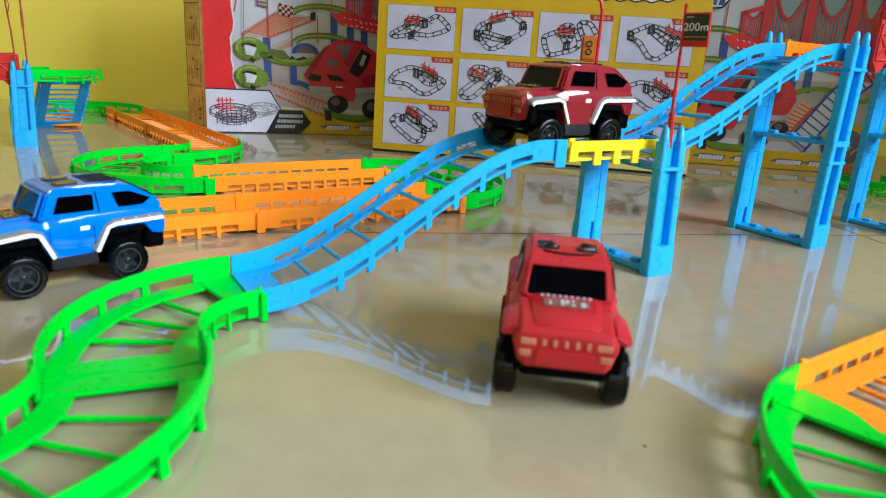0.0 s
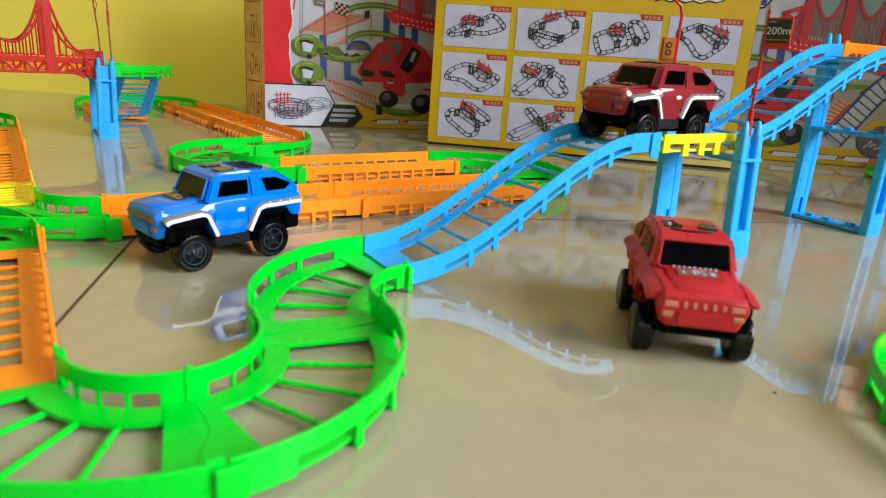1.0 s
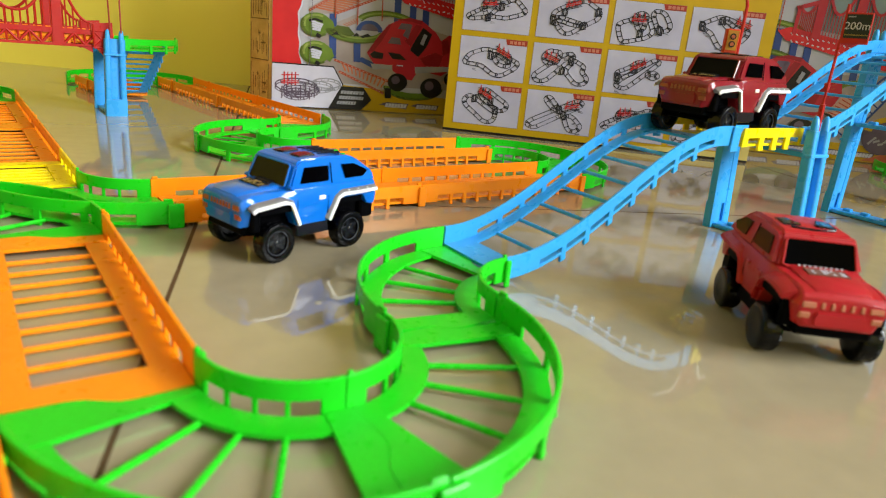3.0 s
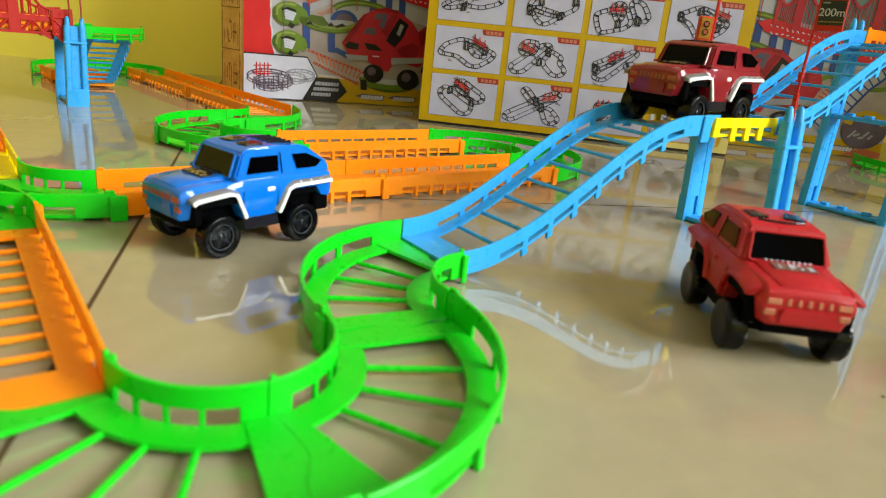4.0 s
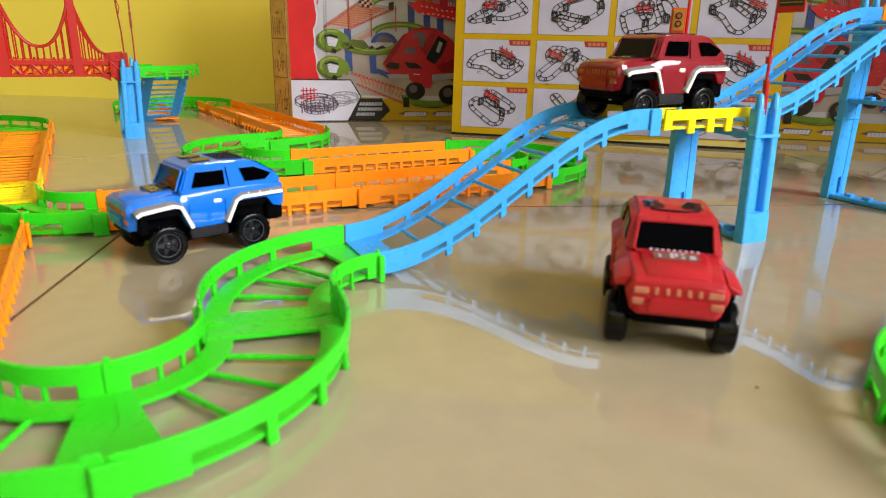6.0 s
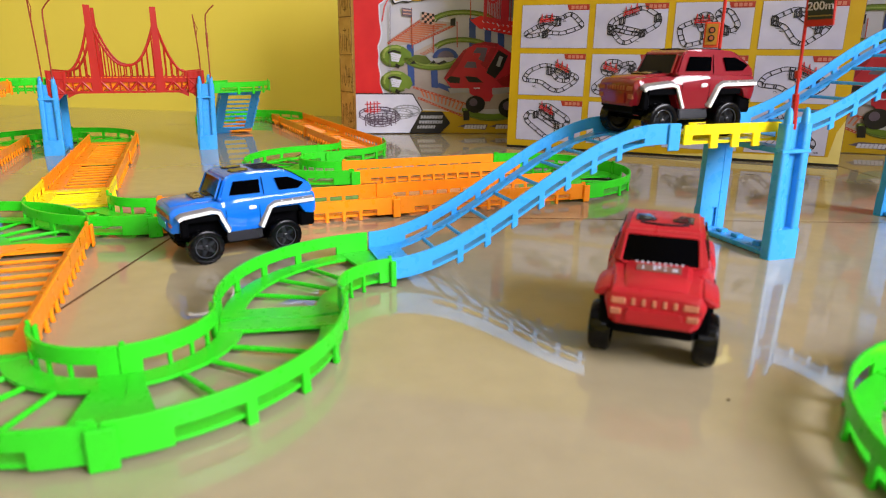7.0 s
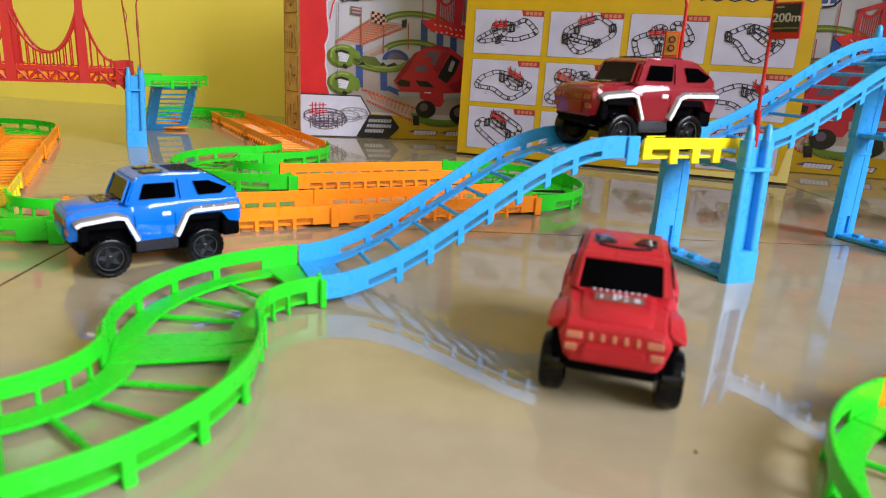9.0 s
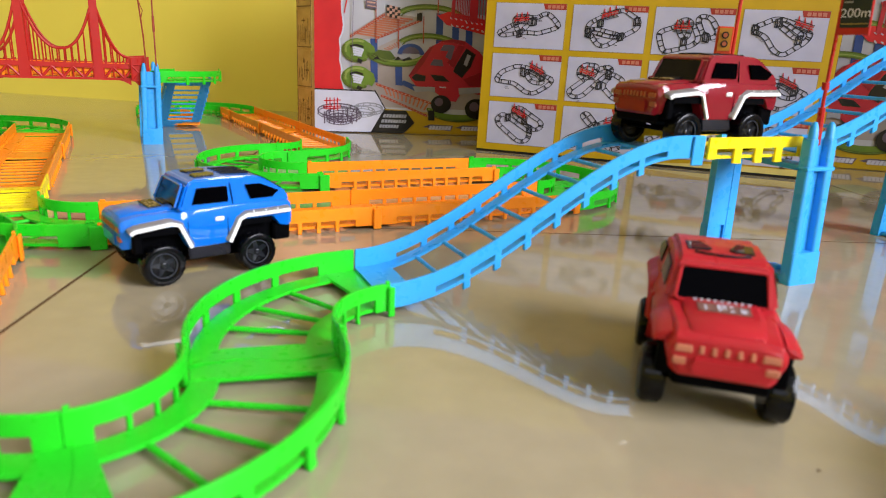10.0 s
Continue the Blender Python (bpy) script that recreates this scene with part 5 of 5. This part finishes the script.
    # blue posts and dome, behind the green bends
    for x, z0, z1 in ((0.075, 0.070, 0.126), (0.109, 0.067, 0.1), (0.1635, 0.1, 0.163), (0.186, 0.1, 0.15), (0.205, 0.11, 0.15), (0.2535, 0.106, 0.140), (0.2725, 0.100, 0.142)):
        ink("blue_post", ((x + 0.0015, z0), (x + 0.0110, z0 - 0.001), (x + 0.0095, z1), (x, z1)), 4, CARD_BLUE)
    ink("dome_shade", arc(0.1305, 0.109, 0.0160, 0.0118, 0, 180, 12), 4, CARD_PLUM)
    part("blue_dome", crescent(0.1305, 0.108, 0.0185, 0.0142, 0, 180, 0.0042, 5), CARD_BLUE, top)
    ink("blue_foot", ((0.110, 0.0665), (0.118, 0.068), (0.142, 0.058), (0.142, 0.066), (0.122, 0.0735)), 4, CARD_BLUE)
    # green bends
    for cz in (0.111, 0.0755):
        ink("green_bend", arc(0.058, cz, 0.0205, 0.0145, 40, 320, 18) + [(0.078, cz - 0.012), (0.083, cz - 0.004), (0.080, cz + 0.005)], 5, CARD_GREEN)
        part("bend_edge", crescent(0.058, cz - 0.001, 0.0215, 0.0155, 150, 310, 0.003, 6), CARD_OLIVE, top)
        part("bend_gloss", crescent(0.058, cz, 0.0185, 0.0128, 60, 200, 0.0026, 6), CARD_LIME, top)
        part("bend_print", rungs((0.051, cz + 0.005), (0.053, cz - 0.008), (0.067, cz + 0.001), (0.063, cz - 0.009), 4, 0.0026, 6), CARD_BRIGHT, top)
        part("bend_shade", strip(bmesh.new(), ((0.048, cz + 0.0035), (0.056, cz + 0.0062), (0.066, cz + 0.0035)), 0.0028, 7), CARD_DARK, top)
        part("bend_shade", strip(bmesh.new(), ((0.058, cz - 0.013), (0.064, cz - 0.016)), 0.005, 7), CARD_DARK, top)
    part("green_bend", crescent(0.113, 0.109, 0.043, 0.0165, 185, 352, 0.0075, 5), CARD_GREEN, top)
    ink("green_bend", ((0.076, 0.104), (0.086, 0.112), (0.102, 0.111), (0.11, 0.102), (0.094, 0.096)), 6, CARD_OLIVE)
    part("bend_edge", crescent(0.113, 0.108, 0.044, 0.017, 190, 350, 0.002, 6), CARD_OLIVE, top)
    part("bend_gloss", crescent(0.113, 0.1085, 0.036, 0.0118, 195, 345, 0.0022, 6), CARD_LIME, top)
    part("fold_line", strip(bmesh.new(), ((0.0500, 0.058), (0.0518, 0.178)), 0.0007, 14), CARD_PLUM, top, "dark crease in the card")
    for o in (((0.078, 0.099), (0.085, 0.104), (0.089, 0.1)), ((0.108, 0.1), (0.113, 0.105), (0.117, 0.1005)), ((0.117, 0.1), (0.128, 0.105), (0.133, 0.102), (0.121, 0.0985))):
        ink("bend_shade", o, 7, CARD_DARK)
    for cx, cz, rx, rz, a0, a1, th in ((0.155, 0.120, 0.044, 0.017, 25, 165, 0.0062), (0.156, 0.158, 0.047, 0.016, 15, 170, 0.0058), (0.200, 0.036, 0.045, 0.016, 175, 365, 0.009)):
        part("green_bend", crescent(cx, cz, rx, rz, a0, a1, th, 5), CARD_GREEN, top)
        part("bend_edge", crescent(cx, cz, rx, rz, a0, a1, 0.0016, 6), CARD_OLIVE, top)
        part("bend_gloss", crescent(cx, cz - 0.0018, rx - 0.0028, rz - 0.0014, a0, a1, 0.0012, 6), CARD_LIME, top)
        part("bend_edge", crescent(cx, cz - 0.0035, rx - 0.005, rz - 0.0022, a0, a1, 0.0014, 6), CARD_OLIVE, top)
    ink("bend_stub", ((0.157, 0.034), (0.158, 0.020), (0.167, 0.020), (0.166, 0.034)), 7, CARD_DARK)
    ink("lane_stub", ((0.137, 0.161), (0.137, 0.152), (0.144, 0.152), (0.144, 0.163)), 6, CARD_DARK)
    for x, z0, z1 in ((0.147, 0.123, 0.158), (0.113, 0.115, 0.168), (0.0825, 0.121, 0.175), (0.1655, 0.16, 0.2)):
        part("printed_pole", strip(bmesh.new(), ((x, z0), (x - 0.0008, z1)), 0.0013, 8), CARD_RUST, top)
    # printed bridge: deck, leaning towers, cables and hangers
    ink("bridge_deck", ((0.165, 0.160), (0.178, 0.149), (wide - 0.002, 0.112), (wide - 0.002, 0.140), (0.26, 0.154), (0.18, 0.166)), 7, CARD_RED)
    for x, h, w in ((0.186, 0.193, 0.0050), (0.2145, 0.262, 0.0115), (0.265, 0.262, 0.0125), (0.317, 0.262, 0.0115), (0.352, 0.24, 0.0080)):
        z = 0.158 - 0.12 * (x - 0.18)
        part("printed_tower", strip(bmesh.new(), ((x, z), (x + 0.0008, h)), w, 9), CARD_CAR, top)
    for x0, z0, x1, z1, sag in ((0.189, 0.190, 0.212, 0.205, 0.012), (0.219, 0.222, 0.260, 0.226, 0.038), (0.270, 0.226, 0.313, 0.230, 0.038), (0.322, 0.226, 0.350, 0.220, 0.034)):
        line = [(x0 + (x1 - x0) * k / 10, z0 + (z1 - z0) * k / 10 - sag * (1 - (k / 5 - 1) ** 2)) for k in range(11)]
        bm = strip(bmesh.new(), line, 0.0034, 8)
        for k in range(1, 10):
            x, z = line[k]
            strip(bm, ((x, 0.158 - 0.1 * (x - 0.18)), (x, z)), 0.0011, 8)
        part("printed_cable", bm, CARD_CAR, top)
    part("bridge_beam", strip(bmesh.new(), ((0.183, 0.1895), (0.210, 0.199)), 0.0052, 9), CARD_CAR, top)
    bm = bmesh.new()
    rnd = random.Random(8)
    for k in range(26):
        x = 0.182 + 0.0072 * k
        z = 0.158 - 0.13 * (x - 0.18)
        strip(bm, ((x, z + 0.001), (x + 0.003, z - rnd.uniform(0, 0.003))), 0.0012, 9)
        strip(bm, ((x + 0.002, z - 0.008), (x + 0.005, z - 0.008 - rnd.uniform(-0.002, 0.003))), 0.0016, 9)
    part("bridge_print", bm, CARD_BRIGHT, top)
    # printed car
    ink("printed_car", ((0.128, 0.080), (0.141, 0.1), (0.156, 0.119), (0.170, 0.126), (0.187, 0.130), (0.206, 0.128), (0.226, 0.116), (0.236, 0.104), (0.247, 0.113), (0.257, 0.112), (0.266, 0.101), (0.269, 0.088), (0.262, 0.072), (0.240, 0.056), (0.205, 0.062), (0.196, 0.047), (0.184, 0.048), (0.166, 0.059), (0.139, 0.066)), 9, CARD_CAR, "printed red car")
    for o in (((0.128, 0.080), (0.141, 0.1), (0.156, 0.119), (0.162, 0.122), (0.150, 0.1), (0.138, 0.083)), ((0.165, 0.1265), (0.187, 0.131), (0.206, 0.129), (0.204, 0.1235), (0.19, 0.126)), ((0.19, 0.093), (0.181, 0.1), (0.196, 0.123), (0.205, 0.122)), ((0.205, 0.078), (0.228, 0.088), (0.240, 0.084), (0.236, 0.069), (0.214, 0.069)), ((0.236, 0.104), (0.246, 0.107), (0.250, 0.090), (0.240, 0.084))):
        ink("car_shade", o, 10, CARD_MAROON)
    for o in (((0.132, 0.078), (0.138, 0.083), (0.152, 0.081), (0.151, 0.073), (0.137, 0.0735)), ((0.158, 0.083), (0.176, 0.082), (0.186, 0.074), (0.165, 0.0745)), ((0.190, 0.088), (0.192, 0.094), (0.207, 0.120), (0.221, 0.112), (0.214, 0.094), (0.203, 0.08))):
        ink("printed_window", o, 11, CARD_DARK)
    for o in (((0.157, 0.095), (0.162, 0.1035), (0.174, 0.103), (0.176, 0.0945)), ((0.170, 0.115), (0.175, 0.123), (0.189, 0.123), (0.184, 0.115)), ((0.178, 0.107), (0.185, 0.122), (0.191, 0.122), (0.186, 0.103))):
        ink("printed_window", o, 11, CARD_PLUM)
    ink("windscreen_glint", ((0.204, 0.098), (0.209, 0.112), (0.214, 0.110), (0.209, 0.096)), 12, INK_GREY)
    for o in (((0.134, 0.066), (0.138, 0.058), (0.158, 0.0605), (0.166, 0.0585), (0.165, 0.066)), ((0.199, 0.066), (0.200, 0.057), (0.234, 0.061), (0.262, 0.064), (0.264, 0.07), (0.238, 0.069))):
        ink("printed_bumper", o, 12, INK_GREY)
    bm = bmesh.new()
    for k in range(4):
        strip(bm, ((0.2535 + 0.0004 * k, 0.098 - 0.0055 * k), (0.2580 + 0.0004 * k, 0.100 - 0.0055 * k)), 0.0014, 10)
    part("car_vent", bm, CARD_RUST, top)
    for x, z, r in ((0.175, 0.043, 0.0145), (0.226, 0.038, 0.0165), (0.256, 0.052, 0.011)):
        wheel = ink("printed_wheel", arc(x, z, r, r * 0.86, 0, 345, 17), 8 if x > 0.25 else 10, CARD_DARK)
        part("printed_rim", sheet(bmesh.new(), arc(x - 0.003, z + 0.003, r * 0.42, r * 0.4, 0, 345, 12), 11), CARD_PLUM, wheel)
    ink("car_glint", ((0.172, 0.0655), (0.172, 0.067), (0.181, 0.067), (0.181, 0.0655)), 13, CARD_BRIGHT)
    # lanes and emblem beside the car
    part("lane_bed", sheet(bmesh.new(), ((0.243, 0.046), (0.266, 0.044), (0.292, 0.080), (0.276, 0.090)), 6), CARD_BLUSH, top)
    part("lane_print", rungs((0.246, 0.047), (0.277, 0.088), (0.264, 0.045), (0.290, 0.081), 9, 0.0015, 7), CARD_RUST, top)
    part("lane_rail", strip(bmesh.new(), ((0.266, 0.044), (0.292, 0.081)), 0.0040, 7), CARD_RUST, top)
    part("green_bend", crescent(0.296, 0.090, 0.04, 0.018, 50, 160, 0.006, 5), CARD_GREEN, top)
    part("green_bend", crescent(0.335, 0.104, 0.036, 0.016, 200, 340, 0.006, 3), CARD_GREEN, top)
    part("blue_lane", ladder([(0.280, 0.032), (0.300, 0.064), (0.322, 0.098), (0.352, 0.128)], 0.026, 13, 8), CARD_BLUE, top)
    ink("lane_bed", ((0.270, 0.040), (0.291, 0.026), (0.334, 0.090), (0.360, 0.118), (0.344, 0.136), (0.312, 0.106)), 7, CARD_SKY)
    emblem = ink("round_emblem", arc(0.342, 0.038, 0.031, 0.026, 0, 350, 24), 7, CARD_PLUM, "round printed emblem")
    part("emblem_ring", crescent(0.342, 0.038, 0.031, 0.026, 20, 165, 0.007, 8), CARD_Y, emblem)
    bm = bmesh.new()
    for k in range(5):
        strip(bm, ((0.322 + 0.007 * k, 0.026 + 0.003 * (k % 2)), (0.331 + 0.006 * k, 0.036 - 0.004 * (k % 3))), 0.0028, 8)
    part("emblem_print", bm, INK_GREY, emblem)
    ink("orange_corner", ((0.318, 0.003), (0.345, 0.013), (wide - 0.001, 0.009), (wide - 0.001, 0.002)), 8, CARD_ORANGE)
    # white label with a plan, black arrow label
    ink("label_border", ((0.001, 0.001), (0.0785, 0.001), (0.0975, 0.0345), (0.083, 0.0585), (0.001, 0.0585)), 10, CARD_DARK)
    lab = ink("label", ((0.001, 0.0015), (0.0775, 0.0018), (0.0958, 0.0345), (0.0822, 0.0568), (0.001, 0.0568)), 11, CARD_BRIGHT, "white label with a drawn track plan")
    pale, deepb, redb = bmesh.new(), bmesh.new(), bmesh.new()
    for cx, cz, rx, rz, bm in ((0.074, 0.035, 0.019, 0.0065, pale), (0.062, 0.031, 0.02, 0.006, pale), (0.033, 0.030, 0.028, 0.009, deepb), (0.040, 0.026, 0.024, 0.0075, deepb), (0.034, 0.020, 0.017, 0.006, deepb)):
        line = arc(cx, cz, rx, rz, 0, 360, 26)
        strip(bm, line, 0.0016, 12)
        strip(bm, [(a, b - 0.0034) for a, b in line], 0.0011, 12)
        rnd = random.Random(int(cx * 1000))
        for a, b in line[::2]:
            strip(bm, ((a, b), (a + rnd.uniform(-0.001, 0.001), b - 0.004)), 0.0014, 12)
    for k in range(8):
        strip(deepb, ((0.014 + 0.0062 * k, 0.028 + 0.003 * (k % 3)), (0.0142 + 0.0062 * k, 0.012 + 0.003 * (k % 2))), 0.0017, 13)
    part("label_plan", pale, INK_GREY, lab)
    part("label_plan", deepb, CARD_PLUM, lab)
    for x in (0.017, 0.0215, 0.027, 0.0315):
        strip(redb, ((x, 0.03), (x, 0.047)), 0.0013, 14)
    for z in (0.032, 0.0345, 0.0425):
        strip(redb, ((0.013, z), (0.036, z + 0.0015)), 0.0012, 14)
    part("label_bridge", redb, CARD_RED, lab)
    arrow = ink("arrow_label", ((0.0775, 0.0012), (0.124, 0.0012), (0.1385, 0.016), (0.126, 0.0325), (0.0965, 0.0325)), 10, CARD_DARK, "black arrow-shaped label with white bars")
    bm = bmesh.new()
    rnd = random.Random(5)
    for j, count in enumerate((8, 9, 7)):
        x = 0.094 - 0.0025 * j
        for i in range(count):
            w = rnd.uniform(0.0026, 0.0038)
            z = 0.0225 - 0.0072 * j
            sheet(bm, ((x, z), (x + w, z), (x + w + 0.0012, z + 0.0044), (x + 0.0012, z + 0.0044)), 11)
            x += w + 0.0007
    part("arrow_print", bm, INK_GREY, arrow)
    for x in (0.158, 0.205, 0.258, 0.3):
        ink("wordmark_shape", ((x - 0.008, 0.0105), (x + 0.033, 0.0055), (x + 0.037, 0.0135), (x + 0.004, 0.0145)), 3, CARD_PLUM)
        bm = bmesh.new()
        for k in range(7):
            sheet(bm, ((x + 0.001 + 0.0046 * k, 0.0075), (x + 0.0048 + 0.0046 * k, 0.0070), (x + 0.0066 + 0.0046 * k, 0.0125), (x + 0.0028 + 0.0046 * k, 0.0128)), 4)
        part("wordmark_print", bm, CARD_BRIGHT, top)
    # flags, and the title at the top as plain shapes
    flag = ink("printed_flag", ((0.068, 0.175), (0.068, 0.1645), (0.0822, 0.163), (0.0822, 0.1735)), 9, CARD_PLUM)
    part("flag_print", strip(strip(bmesh.new(), ((0.070, 0.172), (0.081, 0.171)), 0.0016, 10), ((0.070, 0.1675), (0.081, 0.1665)), 0.0012, 10), CARD_BLUSH, flag)
    dark, light = bmesh.new(), bmesh.new()
    for i in range(5):
        for j in range(4):
            sheet(dark if (i + j) % 2 else light, rect(0.096 + 0.0036 * i, 0.0996 + 0.0036 * i, 0.1555 + 0.0036 * j - 0.0006 * i, 0.1591 + 0.0036 * j - 0.0006 * i), 9)
    chequer = part("chequered_flag", dark, CARD_DARK, top)
    part("flag_chequer", light, CARD_BLUSH, chequer)
    scallop = [(0.056, 0.215), (0.052, 0.187)]
    for k in range(10):
        x = 0.057 + 0.0098 * k
        z = 0.179 + 0.0013 * k + (0.0018 if k % 2 else 0.0)
        scallop.append((x, z))
    scallop += [(0.158, 0.194), (0.168, 0.206), (0.168, 0.24), (0.06, 0.24)]
    title = ink("title_shape", scallop, 9, CARD_DARK)
    part("title_shape", sheet(bmesh.new(), [(a + (0.0018 if a < 0.1 else -0.0018), b + 0.002) for a, b in scallop], 10), CARD_BRIGHT, title)
    part("title_shape", sheet(bmesh.new(), ((0.056, 0.190), (0.059, 0.184), (0.075, 0.186), (0.09, 0.184), (0.105, 0.1875), (0.122, 0.187), (0.146, 0.193), (0.14, 0.196), (0.09, 0.192)), 11), CARD_Y, title)
    bm = bmesh.new()
    for k in range(11):
        x = 0.058 + 0.0094 * k
        sheet(bm, ((x, 0.1955 + 0.0002 * k), (x + 0.0066, 0.1957 + 0.0002 * k), (x + 0.0095, 0.214), (x + 0.0028, 0.214)), 12)
    part("title_print", bm, CARD_BLUE, title)
    return top


plans_carton(pose(-0.059, 0.8155, 0, -2.6, 0, -7.4))
picture_carton(pose(-0.292, 0.884, 0, 0, 0, 20.2), "colourful printed cardboard toy carton with kraft side", 0.374, 0.527)
picture_carton(pose(0.205, 0.897, 0, 0, 0, -2.5), "colourful printed cardboard toy carton behind the towers", 0.374)


# ---- crumbs on the floor ----
def crumb(x, y, size, seed):
    bm = bmesh.new()
    bmesh.ops.create_icosphere(bm, subdivisions=1, radius=size)
    rnd = random.Random(seed)
    for v in bm.verts:
        v.co = Vector((v.co.x * rnd.uniform(0.7, 1.3), v.co.y * rnd.uniform(0.7, 1.3), v.co.z * 0.6 + size * 0.45))
    ob = tagged(new("crumb", mesh_of(bm, GROUT)), "tiny dark crumb lying on the floor tiles", "crumb")
    ob.matrix_world = pose(x, y, 0)
    return ob


crumb(0.118, 0.200, 0.0006, 1)
